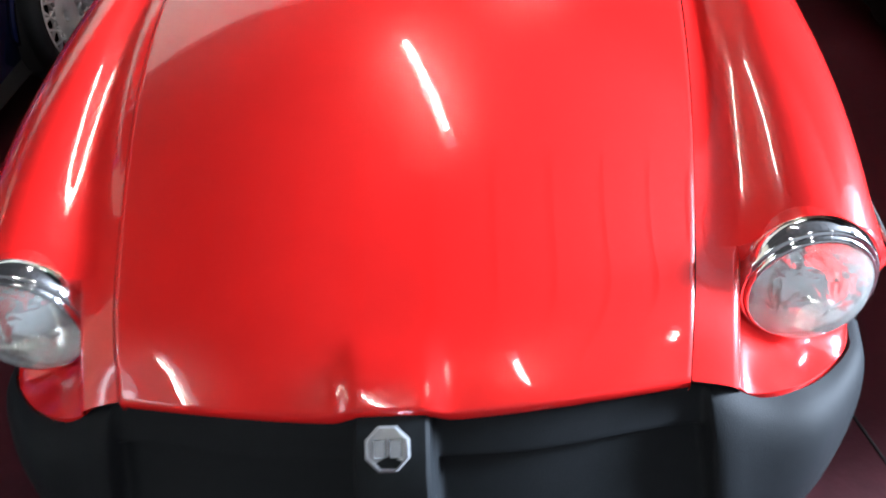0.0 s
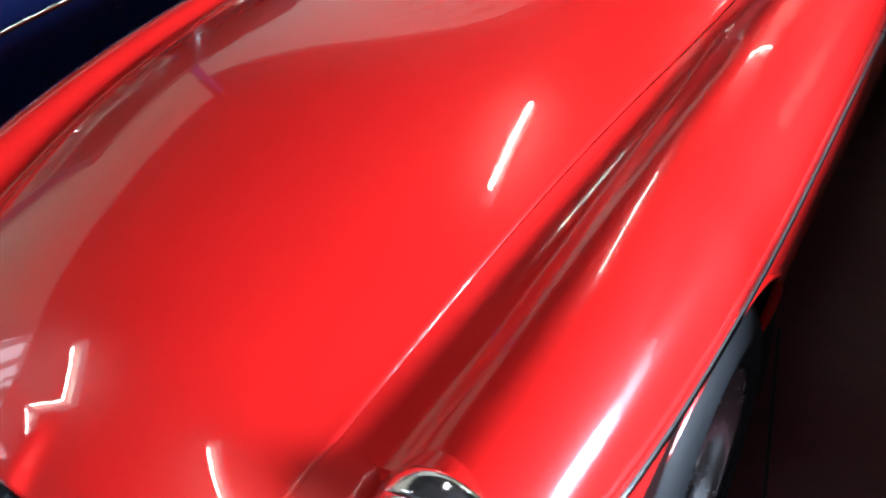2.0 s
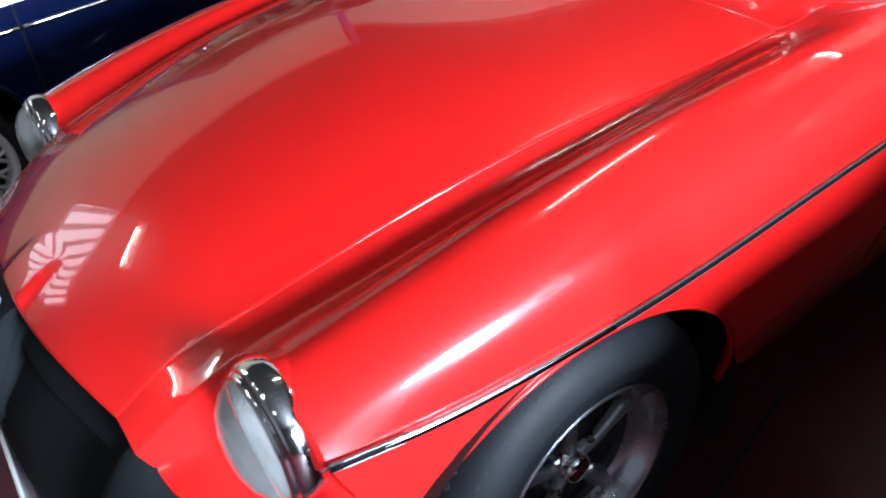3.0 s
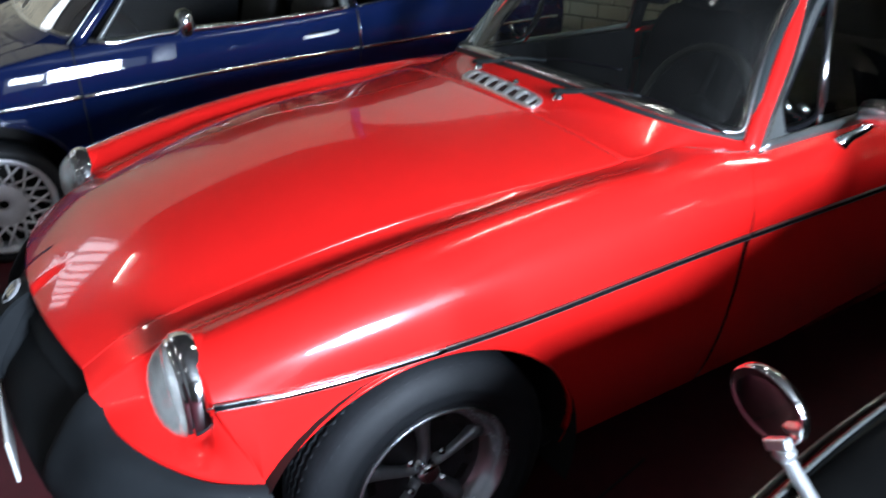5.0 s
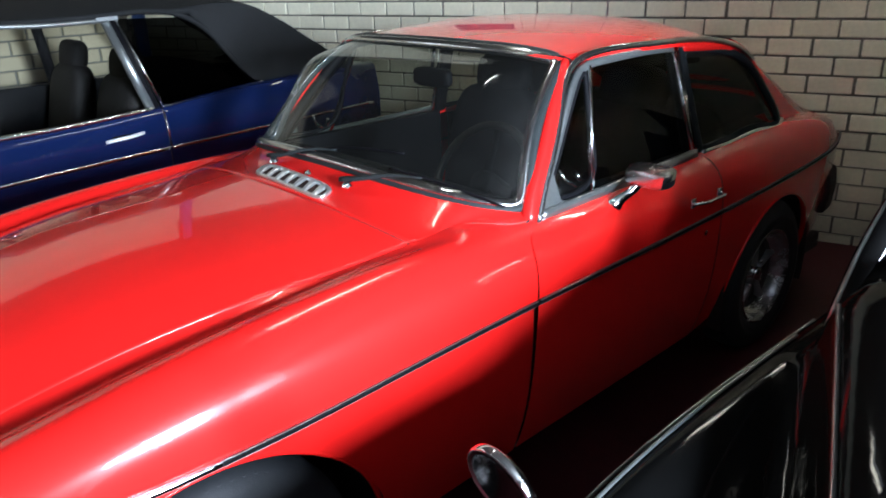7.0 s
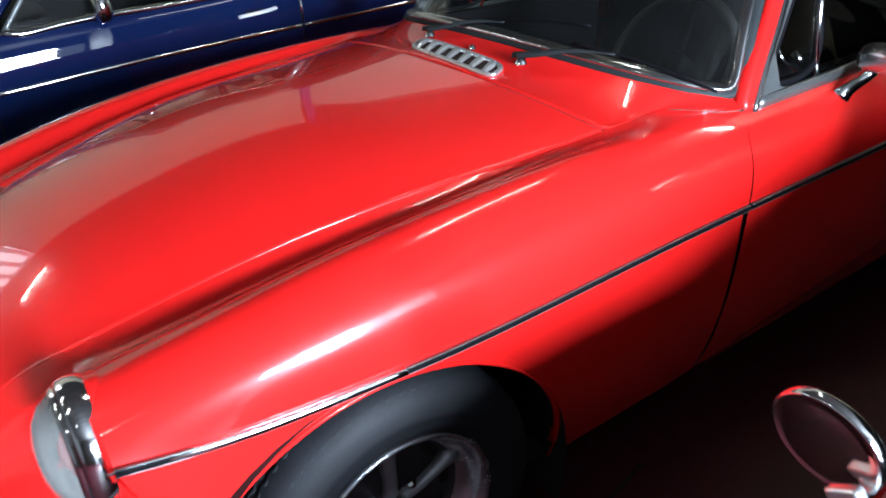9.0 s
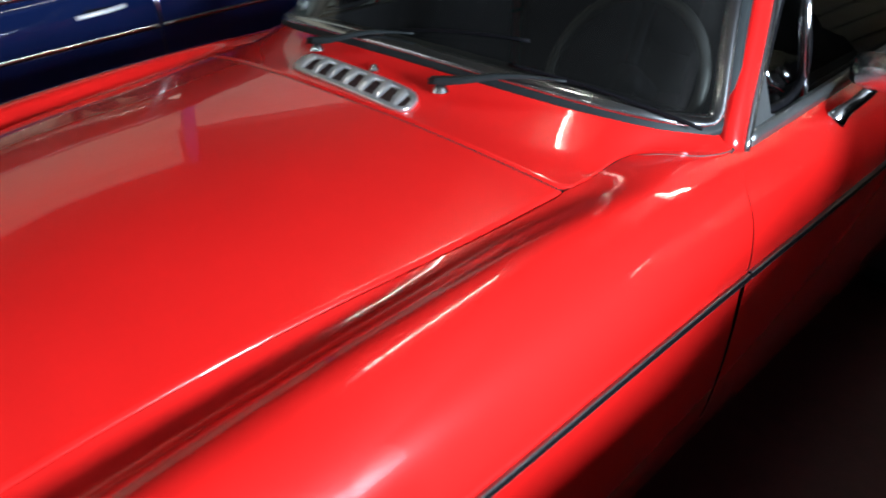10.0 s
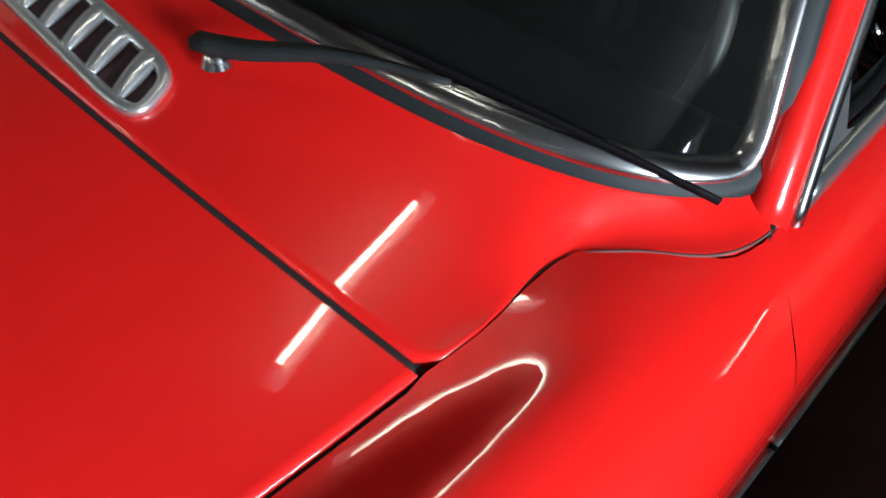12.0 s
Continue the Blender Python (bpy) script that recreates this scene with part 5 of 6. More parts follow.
def b_panel(y0, y1):
    ys = [y0 + (y1 - y0) * k / 30 for k in range(31)]
    for c, h, r in B_ARCHES:
        ys += [c + q * r * math.cos(t * math.pi / 40) for q in (-1, 1) for t in range(21)] + [c - r - 0.0005, c + r + 0.0005]
    grid = []
    for y in sorted({round(v, 5) for v in ys if y0 <= v <= y1}):
        zt, zb = B_BELT(y), b_low(y)
        row = [(b_side(y, zt) - 0.05, y, zt + 0.010), (b_side(y, zt) - 0.015, y, zt + 0.006)]
        row += [(b_side(y, zt + (zb - zt) * i / 22), y, zt + (zb - zt) * i / 22) for i in range(23)]
        grid.append(row)
    return sheet(grid, flip=False)


part("front_wing", b_panel(-0.62, 0.475), BLUE, blue_car)
b_door = part("door", b_panel(0.482, 1.735), BLUE, blue_car)
part("rear_quarter", b_panel(1.742, 3.0), BLUE, blue_car)
bon = []
for k in range(25):
    y = -0.62 + 1.2 * k / 24
    z = B_BELT(y)
    bon.append([(b_side(y, z) - 0.05 - 1.46 * i / 16, y - 0.08 * math.sin(math.pi * i / 16), z + 0.010 + 0.055 * math.sin(math.pi * i / 16)) for i in range(17)])
part("bonnet", sheet(bon, flip=True), BLUE, blue_car)
part("nose", sheet([[(x, y - 0.03 * math.sin(t * 1.5), z - 0.42 * t) for x, y, z in bon[0]] for t in (0, 0.1, 0.3, 0.6, 1.0)]), BLUE, blue_car)
far = [[(-3.12, -0.6 + 3.6 * k / 20, z) for z in (0.2, 0.5, 0.8, 0.88)] for k in range(21)]
part("far_side", sheet(far), BLUE, blue_car)
part("tail", sheet([[(x, 3.0, z) for x in (-1.6, -2.0, -2.6, -3.12)] for z in (0.25, 0.6, 0.95)]), BLUE, blue_car)
deck = [[(-1.62 - 1.48 * i / 12, 2.45 + 0.56 * k / 6, 0.965 + 0.03 * math.sin(math.pi * i / 12)) for i in range(13)] for k in range(7)]
part("boot_lid", sheet(deck), BLUE, blue_car)
part("underbody", join(box(-3.1, -0.5, 0.16, -1.62, 2.95, 0.24), box(-2.95, 0.45, 0.24, -1.7, 0.6, 0.8), box(-2.95, -0.45, 0.24, -1.85, 0.45, 0.6)), UNDER, blue_car, smooth=False)
for y in (0.478, 1.7385):
    part("door_gap", sweep([(b_side(y, z) - 0.004, y, z) for z in [0.25 + (B_BELT(y) - 0.25) * k / 14 for k in range(15)]], ring2(0.003, 6)), UNDER, blue_car)
for y0, y1 in ((-0.58, 0.472), (0.486, 1.730), (1.747, 2.95)):
    line = [(BX - 0.55 * max(0, -0.1 - y) ** 2 + 0.002, y, B_STRIP(y)) for y in [y0 + (y1 - y0) * k / 30 for k in range(31)]]
    part("side_moulding", sweep(line, [(-0.010, -0.003), (0.010, -0.003), (0.007, 0.006), (-0.007, 0.006)], up=(1, 0, 0)), CHROME, blue_car, "chrome side moulding")
for c, h, r in B_ARCHES:
    arc = [math.pi * (0.02 + 0.96 * k / 40) for k in range(41)]
    part("arch_trim", sweep([(b_side(c + r * math.cos(a), h + r * math.sin(a)) + 0.004, c + (r + 0.012) * math.cos(a), h + (r + 0.012) * math.sin(a)) for a in arc], [(-0.012, -0.006), (0.012, -0.006), (0.010, 0.008), (-0.010, 0.008)], up=[(0, math.cos(a), math.sin(a)) for a in arc]), BLUE, blue_car)
    part("wheel_house", sheet([[(x, c + (r + 0.004) * math.cos(a), h + (r + 0.004) * math.sin(a)) for x in (-1.9, BX - 0.01)] for a in [math.pi * (-0.1 + 1.2 * k / 24) for k in range(25)]]), UNDER, blue_car)
    # lattice alloy wheel
    m = Matrix.Translation((-1.625, c, 0.251)) @ Matrix.Rotation(radians(90), 4, "Y")
    w = new("wheel")
    w.parent = blue_car
    part("tyre", lathe([(0.17, -0.08), (0.20, -0.088), (0.232, -0.086), (0.249, -0.06), (0.251, 0.0), (0.249, 0.06), (0.240, 0.080), (0.222, 0.088), (0.203, 0.084)], 56, m), TYRE, w, "black road tyre")
    rim = part("rim", lathe([(0.196, 0.0), (0.196, 0.07), (0.206, 0.083), (0.200, 0.090), (0.186, 0.082), (0.176, 0.066), (0.172, 0.03)], 56, m), LATTICE, w, "silver alloy rim")
    part("backing", lathe([(0, 0.01), (0.17, 0.012)], 40, m), UNDER, w)
    part("hub", lathe([(0.019, 0.040), (0.021, 0.060), (0.026, 0.066), (0.050, 0.069), (0.084, 0.068), (0.092, 0.064), (0.096, 0.045)], 40, m), LATTICE, w)
    for k in range(16):
        for da in (-0.52, 0.52):
            a0 = 2 * math.pi * k / 16
            p0 = m @ Vector((0.084 * math.cos(a0), 0.084 * math.sin(a0), 0.062))
            p1 = m @ Vector((0.177 * math.cos(a0 + da), 0.177 * math.sin(a0 + da), 0.068))
            part("lattice_bar", sweep([p0, p0.lerp(p1, 0.5) + Vector((0.004, 0, 0)), p1], [(-0.0062, -0.006), (0.0062, -0.006), (0.0046, 0.004), (-0.0046, 0.004)], up=(1, 0, 0)), LATTICE, rim)
# glass, pillars and trim
RX = lambda z: -1.60 - (z - 0.87) * 0.30
b = lambda y, z, o=0.0: Vector((RX(z) + o, y, z))
front_pillar = through_points([(-1.63, 0.50, 0.850), (-1.655, 0.66, 1.02), (-1.70, 0.80, 1.17), (-1.735, 0.90, 1.285)], 16)
part("windscreen_pillar", sweep(front_pillar, [(-0.028, -0.02), (0.028, -0.02), (0.026, 0.014), (-0.026, 0.014)], up=(0.8, -0.4, 0.2)), BLUE, blue_car)
part("pillar_trim", sweep([p + Vector((0.012, -0.028, 0.004)) for p in front_pillar], ring2(0.005, 8)), WORN, blue_car)
wind = through_points([b(0.585, 0.862, 0.01), b(0.66, 0.945, 0.01), b(0.80, 1.13, 0.01), b(0.905, 1.262, 0.01), b(1.0, 1.292, 0.01), b(1.3, 1.296, 0.01), b(1.60, 1.298, 0.01)], 40)
part("window_frame", sweep(wind, [(-0.010, -0.006), (0.010, -0.006), (0.008, 0.006), (-0.008, 0.006)], up=(1, 0, 0.2)), WORN, blue_car)
low_trim = through_points([b(0.585, 0.862, 0.012), b(0.62, 0.850, 0.012), b(0.70, 0.852, 0.012), b(1.2, 0.874, 0.012), b(1.70, 0.898, 0.012)], 40)
part("belt_trim", sweep(low_trim, [(-0.013, -0.006), (0.013, -0.006), (0.010, 0.007), (-0.010, 0.007)], up=(1, 0, 0.2)), CHROME, blue_car, "chrome strip under the door window")
part("belt_trim_rear", sweep(through_points([b(1.76, 0.902, 0.012), b(2.05, 0.925, 0.012), b(2.30, 0.952, 0.012)], 20), [(-0.008, -0.006), (0.008, -0.006), (0.006, 0.007), (-0.006, 0.007)], up=(1, 0, 0.2)), CHROME, blue_car)
part("door_pillar", sweep([b(1.705, 0.90, 0.008), b(1.655, 1.11, 0.008), b(1.61, 1.30, 0.008)], [(-0.028, -0.012), (0.028, -0.012), (0.026, 0.005), (-0.026, 0.005)], up=(1, 0, 0.2)), WORN, blue_car, "brushed metal door pillar")
part("pillar_gap", sweep([b(1.725, 0.90, 0.010), b(1.675, 1.11, 0.010), b(1.628, 1.30, 0.010)], [(-0.012, -0.012), (0.012, -0.012), (0.011, 0.006), (-0.011, 0.006)], up=(1, 0, 0.2)), TRIM_BLACK, blue_car)
part("pillar_bead", sweep([b(1.752, 0.905, 0.012), b(1.70, 1.11, 0.012), b(1.648, 1.30, 0.012)], ring2(0.006, 8)), CHROME, blue_car)
part("gap_bead", rod([(b_side(1.742, z) + 0.003, 1.742, z) for z in (0.725, 0.80, 0.885)], 0.0045, 8), CHROME, blue_car)
part("pillar_cap", box(-0.006, -0.055, -0.012, 0.02, 0.045, 0.012, 0.003, 1, Matrix.Translation(b(1.615, 1.305))), WORN, blue_car, smooth=False)
for rows, mt in (([[b(0.59, 0.86), b(1.69, 0.90)], [b(0.78, 1.10), b(1.65, 1.10)], [b(0.93, 1.285), b(1.605, 1.298)]], DIM_GLASS), ([[b(1.75, 0.905), b(2.275, 0.950)], [b(1.70, 1.10), b(2.165, 1.10)], [b(1.65, 1.300), b(2.03, 1.285)]], TINTED)):
    pane = part("side_window", sheet(rows), mt, blue_car)
    pane.visible_shadow = False
part("far_window_pillar", join(rod([(-3.02, 1.70, 0.88), (-2.96, 1.64, 1.29)], 0.03, 8), rod([(-3.04, 1.02, 0.88), (-3.0, 1.06, 1.25)], 0.016, 8)), TRIM_BLACK, blue_car)
fl = through_points([(-3.08, 0.50, 0.85), (-3.02, 0.66, 1.02), (-2.96, 0.80, 1.17), (-2.92, 0.90, 1.285)], 16)
part("far_pillar", sweep(fl, [(-0.028, -0.02), (0.028, -0.02), (0.026, 0.014), (-0.026, 0.014)], up=(-0.8, -0.4, 0.2)), BLUE, blue_car)
wsb = through_points([(-1.66, 0.50, 0.862), (-1.8, 0.42, 0.885), (-2.35, 0.36, 0.905), (-2.9, 0.42, 0.885), (-3.05, 0.50, 0.862)], 31)
wst = through_points([(-1.75, 0.90, 1.285), (-1.9, 0.86, 1.305), (-2.35, 0.83, 1.32), (-2.8, 0.86, 1.305), (-2.93, 0.90, 1.285)], 31)
pane = part("windscreen", sheet(between(wsb, wst, 31, 8, 0.01)), DIM_GLASS, blue_car)
pane.visible_shadow = False
part("windscreen_trim", rod(rounded(evenly([Vector(p) for p in wsb] + [Vector(p) for p in wst[::-1]], 120), 2), 0.011, 8, True), CHROME, blue_car)
part("cowl", sheet([[Vector((p.x, p.y - 0.10, p.z - 0.035)) for p in wsb], wsb]), BLUE, blue_car)
for a, c in (((-2.05, 0.40, 0.89), (-2.45, 0.45, 0.97)), ((-2.6, 0.38, 0.90), (-2.95, 0.47, 0.95))):
    part("wiper", rod([a, (Vector(a) + Vector(c)) / 2 + Vector((0, -0.01, 0.01)), c], 0.007, 8), TRIM_BLACK, blue_car)
# canvas roof
can = []
for k in range(33):
    y = 0.86 + (2.85 - 0.86) * k / 32
    ze = curve1([(0.86, 1.300), (1.2, 1.315), (1.6, 1.324), (2.0, 1.334), (2.28, 1.328), (2.42, 1.268), (2.6, 1.150), (2.85, 0.985)])(y)
    zc = curve1([(0.86, 1.335), (1.2, 1.400), (1.6, 1.415), (2.1, 1.400), (2.33, 1.362), (2.55, 1.215), (2.85, 1.0)])(y)
    xe = -1.71 + 0.08 * max(0, (y - 2.0) / 0.72)
    row = []
    for i in range(21):
        u = -1 + i / 10
        row.append((-2.34 + u * (2.34 + xe), y, ze + (zc - ze) * (1 - abs(u) ** 2.4) + 0.003 * math.sin(y * 37 + u * 3)))
    can.append(row)
part("canvas_roof", sheet(can), CANVAS, blue_car, "black canvas folding roof, raised")
side_can = []
for k in range(17):
    t = k / 16
    y = 1.88 + (2.85 - 1.88) * t
    ze = curve1([(1.6, 1.324), (2.0, 1.334), (2.28, 1.328), (2.42, 1.268), (2.6, 1.150), (2.85, 0.985)])(y)
    zl = max(0.952, min(1.300, 1.265 - (y - 2.04) * 1.42))
    xe = -1.71 + 0.08 * max(0, (y - 2.0) / 0.72)
    side_can.append([(xe, y, ze), (xe + 0.02, y, ze * 0.6 + zl * 0.4), (RX(zl) + 0.008, y, min(zl, ze))])
part("canvas_quarter", sheet(side_can), CANVAS, blue_car)
edge_line = through_points([(-1.735, 0.90, 1.296), (-1.728, 1.2, 1.312), (-1.722, 1.6, 1.318), (-1.716, 1.95, 1.300), (-1.705, 2.06, 1.235), (-1.665, 2.17, 1.085), (-1.640, 2.27, 0.955)], 40)
part("canvas_edge", sweep(edge_line, ring2(0.014, 8)), CANVAS, blue_car)
part("far_canvas_edge", sweep([(-4.68 - p.x, p.y, p.z) for p in edge_line], ring2(0.02, 8)), CANVAS, blue_car)
for x in (-1.95, -2.72):
    car_seat(blue_car, x, 1.62, 0.215, SEAT_BROWN)
part("rear_bench", puffy(0.6, 0.08, 0.28, 4, Matrix.Translation((-2.34, 2.18, 0.75))), SEAT_BROWN, blue_car)
part("far_door_card", box(-3.06, 0.55, 0.3, -3.03, 2.4, 0.885), TRIM_BLACK, blue_car, smooth=False)
part("door_card", box(-1.68, 0.55, 0.3, -1.66, 2.4, 0.86), TRIM_BLACK, blue_car, smooth=False)
part("dashboard", puffy(0.68, 0.14, 0.09, 4, Matrix.Translation((-2.35, 0.66, 0.80))), TRIM_BLACK, blue_car)
part("cabin_floor", box(-3.03, 0.6, 0.24, -1.68, 2.4, 0.28), UNDER, blue_car, smooth=False)
part("door_handle", join(box(BX - 0.020, 1.485, 0.765, BX - 0.0055, 1.60, 0.812, 0.006, 2)), TRIM_BLACK, b_door, "dark recess with chrome lever", smooth=False)
part("lever", sweep(through_points([(BX - 0.010, 1.455, 0.790), (BX + 0.008, 1.50, 0.797), (BX + 0.008, 1.58, 0.803), (BX - 0.008, 1.625, 0.806)], 12), ring2(0.011, 8, 0.008), up=(1, 0, 0)), LATTICE, b_door)
bm_ = new("door_mirror")
bm_.parent = blue_car
part("mirror_head", puffy(0.056, 0.036, 0.058, 2.6, Matrix.Translation((BX + 0.004, 0.925, 0.906))), CHROME, bm_, "chrome mirror head")
part("mirror_foot", rod([(BX - 0.045, 0.93, 0.862), (BX - 0.01, 0.945, 0.875), (BX, 0.95, 0.895)], 0.011, 10), CHROME, bm_)
obj("paper_slip", sheet([[(-2.42, 0.36, 0.93), (-2.30, 0.36, 0.93)], [(-2.30, 0.52, 1.10), (-2.18, 0.52, 1.10)]]), WHITE_METAL, blue_car)

# ---- the black saloon on the other side ----
black_car = thing("vintage_saloon", "glossy black vintage saloon with chrome trim strips and round wing mirror", "car")
KC = 2.18
K_RISE = curve1([(0.50, 0.60), (0.62, 0.83), (0.80, 0.955), (1.0, 0.99), (1.4, 1.0), (2.0, 1.0)])
K_HOOD = curve1([(0.50, 0.52), (0.65, 0.70), (0.85, 0.815), (1.1, 0.895), (1.4, 0.965), (1.66, 1.015), (2.0, 1.04)])
K_PIN = curve1([(0.50, 0.16), (0.6, 0.08), (0.8, 0.025), (1.05, 0.0), (2.0, 0.0)])


def k_section(y):
    """Half section: a crowned wing, a valley, and the tapered bonnet rising steeply from it."""
    f, g, pin, back = K_RISE(y), K_HOOD(y), K_PIN(y), min(0.0, y - 1.66)
    xv, zv = 1.418 - 0.40 * back, (0.785 + 0.20 * back) * f
    xc = max(1.452 - 0.39 * back, xv + 0.022)
    pts = [(1.41 + pin, 0.22), (1.365 + pin, 0.42), (1.343 + pin, 0.62 * f), (1.346 + pin, 0.742 * f), (1.358 + pin, 0.766 * f), (1.378 + pin, 0.777 * f), (1.378 + pin + (xv - 1.378 - pin) * 0.35, 0.777 * f + (zv - 0.777 * f) * 0.22), (xv - 0.012, zv), (xv + 0.004, zv + 0.022 * g), (xc - 0.004, 0.875 * g), (xc + 0.022, 0.908 * g), (xc + 0.10, 0.936 * g), (KC, 0.965 * g)]
    return through_points([(x, z, 0) for x, z in pts], 60)


ys = [0.50 + 1.45 * (k / 48) ** 1.2 for k in range(49)]
front = [[(p.x, y, p.y) for p in k_section(y)] for y in ys]
part("front_wing", sheet([r[:40] for r in front], flip=True), BLACK_PAINT, black_car)
part("far_wing", sheet([[(2 * KC - x, y, z) for x, y, z in r[:40]] for r in front]), BLACK_PAINT, black_car)
hood = [[q for q in r[39:]] + [(2 * KC - x, y, z) for x, y, z in r[39:-1]][::-1] for r in front]
part("bonnet", sheet([[(x, y, z + 0.002) for x, y, z in r] for r in hood], flip=True), BLACK_PAINT, black_car)
part("nose", sheet([[(x, 0.50, z) for x, y, z in front[0]] + [(2 * KC - x, 0.50, z) for x, y, z in front[0][::-1]], [(x, 0.52, 0.22) for x, y, z in front[0]] + [(2 * KC - x, 0.52, 0.22) for x, y, z in front[0][::-1]]]), BLACK_PAINT, black_car)
cab = []
for k in range(13):
    y = 1.95 + 2.2 * k / 12
    zb = 0.84 + 0.03 * k / 12
    cab.append([(1.42, y, 0.22), (1.395, y, 0.45), (1.395, y, 0.65), (1.405, y, 0.78), (1.435, y, zb)])
part("door_side", sheet(cab, flip=True), BLACK_PAINT, black_car)
part("far_side", sheet([[(2 * KC - x, y, z) for x, y, z in r] for r in cab]), BLACK_PAINT, black_car)
roof = []
for k in range(21):
    y = 2.34 + 1.75 * k / 20
    zr = curve1([(2.34, 1.36), (2.7, 1.44), (3.2, 1.45), (3.7, 1.38), (4.09, 1.15)])(y)
    roof.append([(KC + u / 8 * 0.60, y, zr - 0.10 * abs(u / 8) ** 2.6) for u in range(-8, 9)])
part("roof", sheet(roof), BLACK_PAINT, black_car)
part("tail", sheet([[(KC + u / 8 * 0.60, 4.09, 1.15 - 0.10 * abs(u / 8) ** 2.6) for u in range(-8, 9)], [(KC + u / 8 * 0.74, 4.15, 0.86) for u in range(-8, 9)], [(KC + u / 8 * 0.76, 4.16, 0.25) for u in range(-8, 9)]]), BLACK_PAINT, black_car)
for s in (-1, 1):
    fx = lambda x: KC + s * (x - KC) * -1 if s > 0 else x
    pil = through_points([(fx(1.425), 1.79, 0.800), (fx(1.435), 1.875, 0.94), (fx(1.485), 2.05, 1.15), (fx(1.575), 2.27, 1.335)], 16)
    part("windscreen_pillar", sweep(pil, [(-0.035, -0.03), (0.035, -0.03), (0.035, 0.025), (-0.035, 0.025)], up=(-1, -0.4, 0.3)), BLACK_PAINT, black_car)
    part("pillar_trim", sweep([p + Vector((-0.012, -0.035, 0.012)) for p in pil], ring2(0.006, 8)), WORN, black_car)
    part("rear_pillar", sweep([(fx(1.44), 3.75, 0.87), (fx(1.50), 3.85, 1.05), (fx(1.58), 3.95, 1.22)], [(-0.2, -0.02), (0.2, -0.02), (0.2, 0.02), (-0.2, 0.02)], up=(-1, 0, 0.3)), BLACK_PAINT, black_car)
    pane = part("side_window", sheet([[(fx(1.437), 1.95, 0.86), (fx(1.437), 3.75, 0.87)], [(fx(1.50), 2.14, 1.12), (fx(1.50), 3.85, 1.12)], [(fx(1.57), 2.36, 1.33), (fx(1.57), 3.8, 1.33)]]), TINTED, black_car)
screen_k = [[(KC + u / 8 * w, y - 0.10 * (1 - (u / 8) ** 2), z) for u in range(-8, 9)] for w, y, z in ((0.74, 1.90, 0.86), (0.70, 2.10, 1.10), (0.61, 2.33, 1.345))]
part("windscreen", sheet(screen_k), TINTED, black_car)
part("cowl", sheet([[(KC + u / 8 * 0.74, 1.80 - 0.10 * (1 - (u / 8) ** 2), 0.81 + 0.17 * (1 - abs(u / 8) ** 2.2)) for u in range(-8, 9)], [(KC + u / 8 * 0.75, 1.96 - 0.10 * (1 - (u / 8) ** 2), 0.86 + 0.14 * (1 - abs(u / 8) ** 2.2)) for u in range(-8, 9)]]), BLACK_PAINT, black_car)
part("underbody", box(1.5, 0.7, 0.16, 2.86, 4.0, 0.6), UNDER, black_car, smooth=False)
for x0, z0, y0, y1 in ((1.343, 0.749, 0.86, 1.90), (1.371, 0.778, 0.86, 1.75)):
    line = [(x0 + K_PIN(y), y, z0 * K_RISE(y)) for y in [y0 + (y1 - y0) * k / 39 for k in range(40)]]
    part("trim_strip", sweep(line, [(-0.004, -0.003), (0.004, -0.003), (0.003, 0.003), (-0.003, 0.003)], up=(-1, 0, 0.6)), WORN, black_car, "thin dull bright trim strip")
part("bonnet_bead", sweep([(1.452 - 0.39 * (y - 1.66) + 0.004, y, 0.893 * K_HOOD(y)) for y in [1.0 + 0.66 * k / 24 for k in range(25)]], ring2(0.004, 8)), WORN, black_car, "thin bright bead along the bonnet edge")
km = new("wing_mirror")
km.parent = black_car
tagged(km, "round chrome wing mirror on a white stalk")
mpose = Matrix.Translation((1.342, 0.905, 0.881)) @ (Vector((0.05, 0.95, 0.22))).to_track_quat("Z", "Y").to_matrix().to_4x4()
part("mirror_back", lathe([(0.0, -0.0042), (0.015, -0.0041), (0.030, -0.0037), (0.044, -0.0029), (0.0515, -0.0022), (0.0530, -0.0034), (0.0558, -0.0034), (0.0570, -0.0020), (0.0572, 0.007), (0.054, 0.012), (0.049, 0.011)], 56, mpose), CHROME, km, "domed chrome mirror shell")
part("mirror_face", lathe([(0, 0.0105), (0.05, 0.011)], 40, mpose), MIRROR, km)
part("stalk", rod(through_points([(1.386, 0.892, 0.842), (1.402, 0.917, 0.797), (1.428, 0.958, 0.722), (1.436, 0.970, 0.695)], 12), 0.0095, 14), VENT_METAL, km, "bright straight stalk")
part("joint", join(box(-0.017, -0.008, -0.008, 0.017, 0.008, 0.009, 0.004, 3, Matrix.Translation((1.378, 0.889, 0.852)) @ Matrix.Rotation(radians(-35), 4, "Y")), puffy(0.013, 0.012, 0.012, 2.8, Matrix.Translation((1.386, 0.892, 0.842)))), VENT_METAL, km, "chrome clamp at the foot of the mirror", smooth=False)
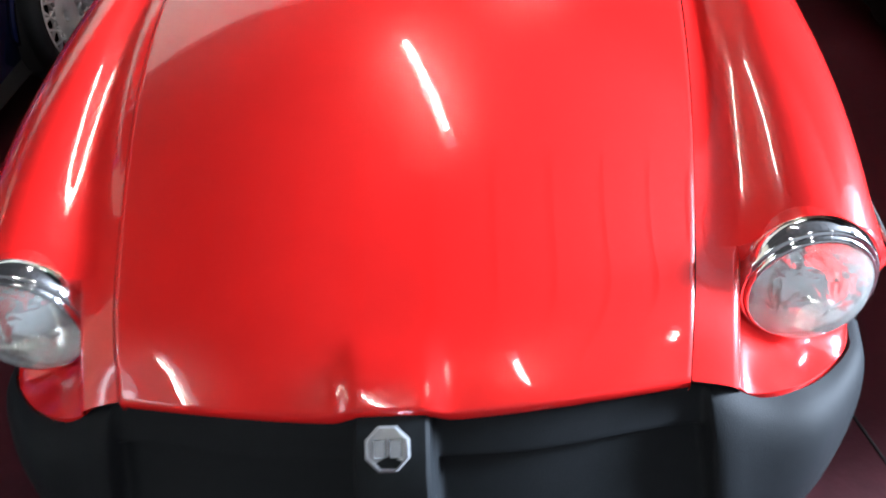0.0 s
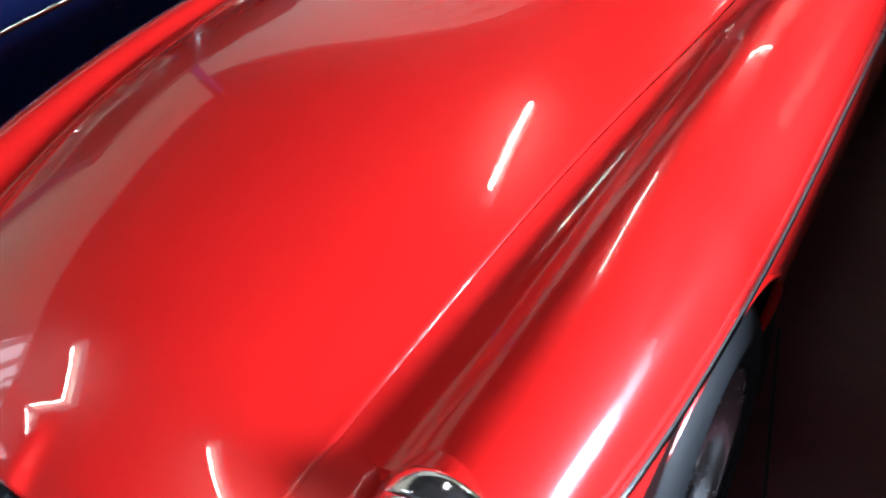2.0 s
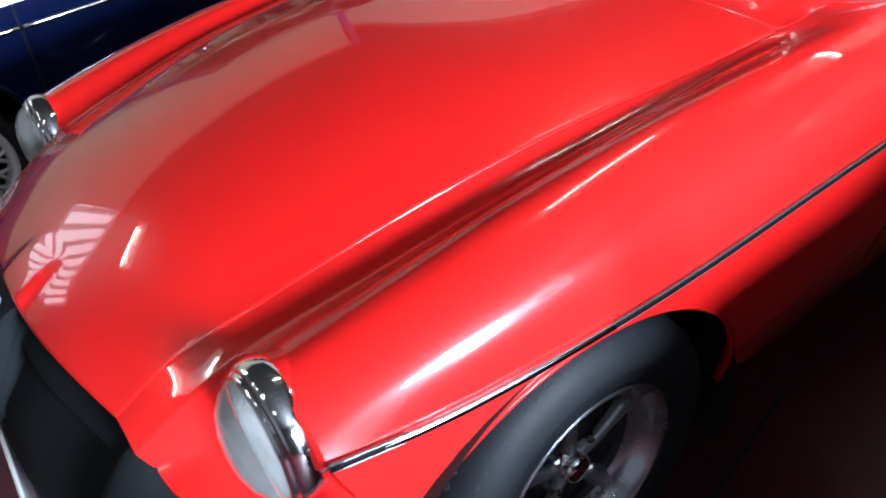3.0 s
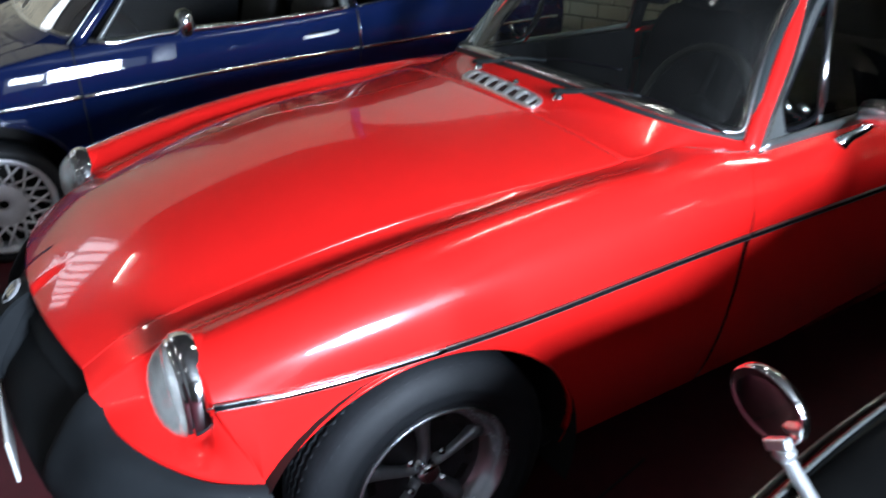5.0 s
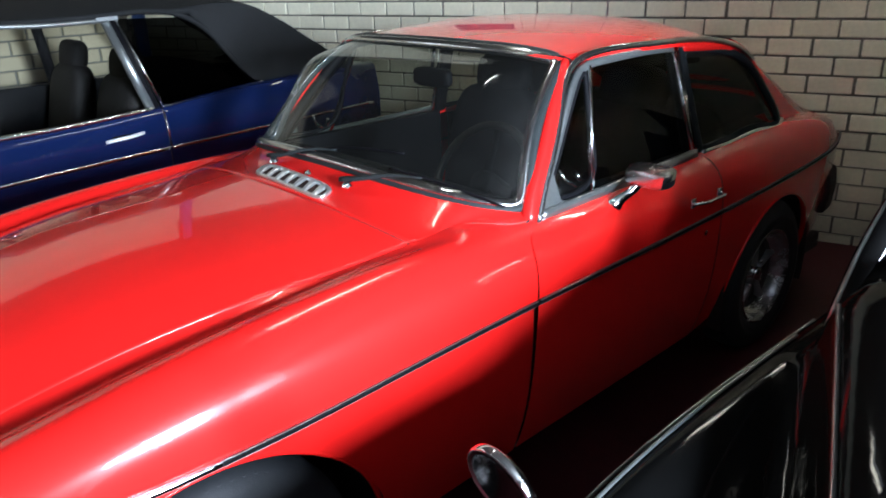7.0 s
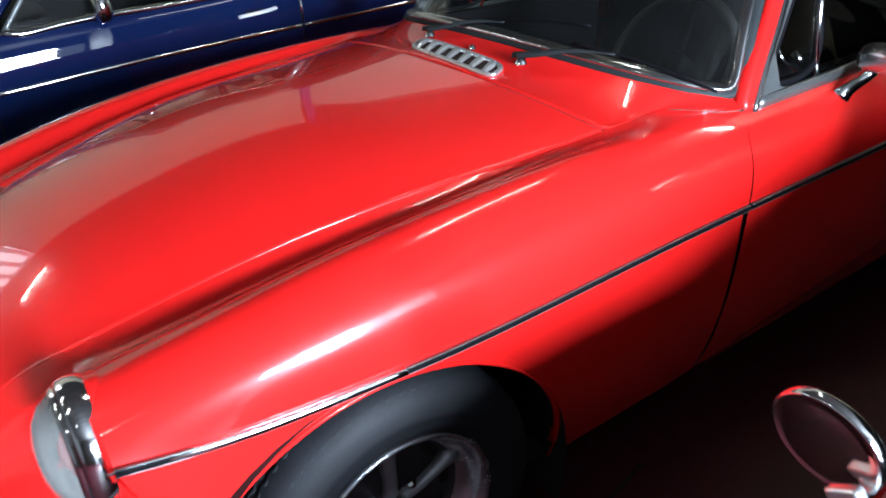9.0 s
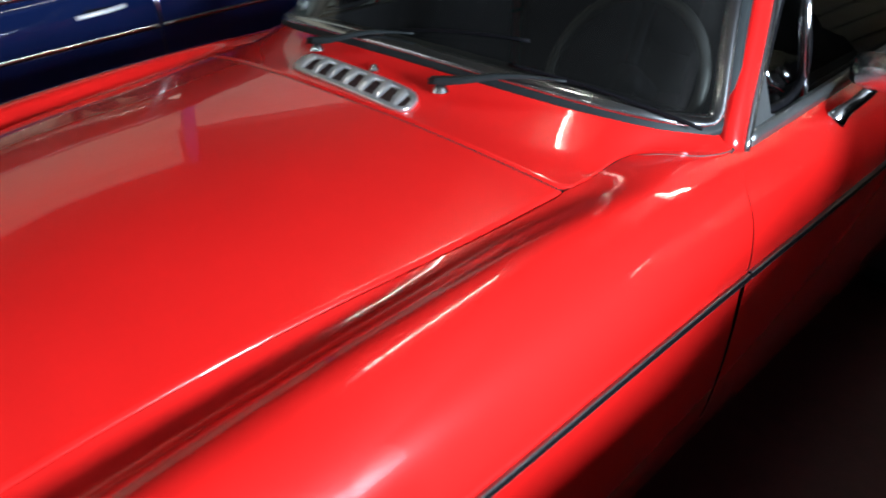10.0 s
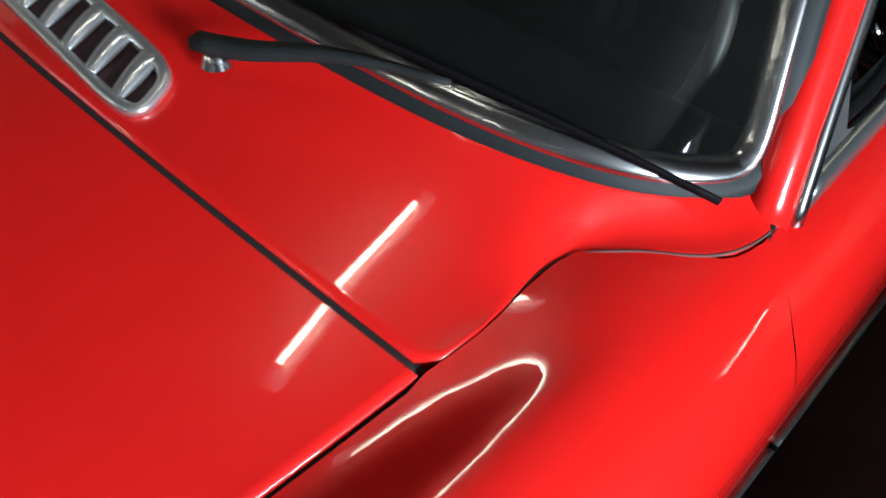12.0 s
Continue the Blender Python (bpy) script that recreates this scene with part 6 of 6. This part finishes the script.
for c in (1.12, 3.45):
    for sx in (1.50, 2.86):
        m = Matrix.Translation((sx, c, 0.31)) @ Matrix.Rotation(radians(90), 4, "Y")
        w = new("wheel")
        w.parent = black_car
        part("tyre", lathe([(0.18, -0.07), (0.24, -0.075), (0.30, -0.06), (0.31, 0.0), (0.30, 0.06), (0.24, 0.075), (0.18, 0.07)], 40, m), TYRE, w)
        part("disc", lathe([(0, 0.03), (0.1, 0.03), (0.19, 0.05)], 32, m), ALLOY, w)

# ---- bricks of the walls ----
random.seed(4)
BW, BH, BD = 0.218, 0.093, 0.02


def brick_mesh(length, paint):
    bm = box(0, -BD, 0, length, 0, BH - 0.011, 0.004, 1)
    me = bpy.data.meshes.new("brick")
    bm.to_mesh(me)
    bm.free()
    me.materials.append(paint)
    return me


BRICKS = {paint.name: [brick_mesh(BW - 0.011 - 0.002 * k, paint) for k in range(3)] for paint in (BRICK, CREAM_BRICK)}


def lay(wall, m, length, height, near, paint, hole=lambda x, z: False):
    """Courses of bricks on a wall's face; those near the cars are single pieces, the rest one mesh."""
    rest = bmesh.new()
    for r in range(int(height / BH)):
        x = -BW * (0.5 if r % 2 else 0.0)
        while x < length:
            q = m @ Matrix.Translation((x + random.uniform(-0.002, 0.002), random.uniform(-0.003, 0.002), r * BH + random.uniform(-0.001, 0.001)))
            if x >= 0 and x + BW < length and near(x, r * BH):
                ob = new("brick", random.choice(BRICKS[paint.name]))
                ob.parent = wall
                ob.matrix_world = q
            else:
                x0, x1 = max(0, x), min(length, x + BW - 0.011)
                if x1 - x0 > 0.02 and not hole(x, r * BH):
                    piece = box(x0 - x, -BD, 0, x1 - x, 0, BH - 0.011, 0.0, 1, q)
                    me = bpy.data.meshes.new("t")
                    piece.to_mesh(me)
                    piece.free()
                    rest.from_mesh(me)
                    bpy.data.meshes.remove(me)
            x += BW
    ob = obj("bricks_rest", rest, paint, wall, smooth=False)
    tagged(ob, "rows of painted bricks", kind="stuff")


lay(wall_back, WALL_AT @ Matrix.Translation((-4.943, 0.012, -0.036)), 11.5, 2.7, lambda x, z: 3.3 < x < 7.9 and 0.55 < z < 1.45, BRICK)
lay(wall_left, Matrix.Translation((X_LEFT - 0.012, Y_FRONT, 0)) @ Matrix.Rotation(radians(90), 4, "Z"), 5.02, 2.7, lambda x, z: x > 2.5 and 0.8 < z < 1.7, CREAM_BRICK, lambda x, z: x < 1.86 and z > 1.9)
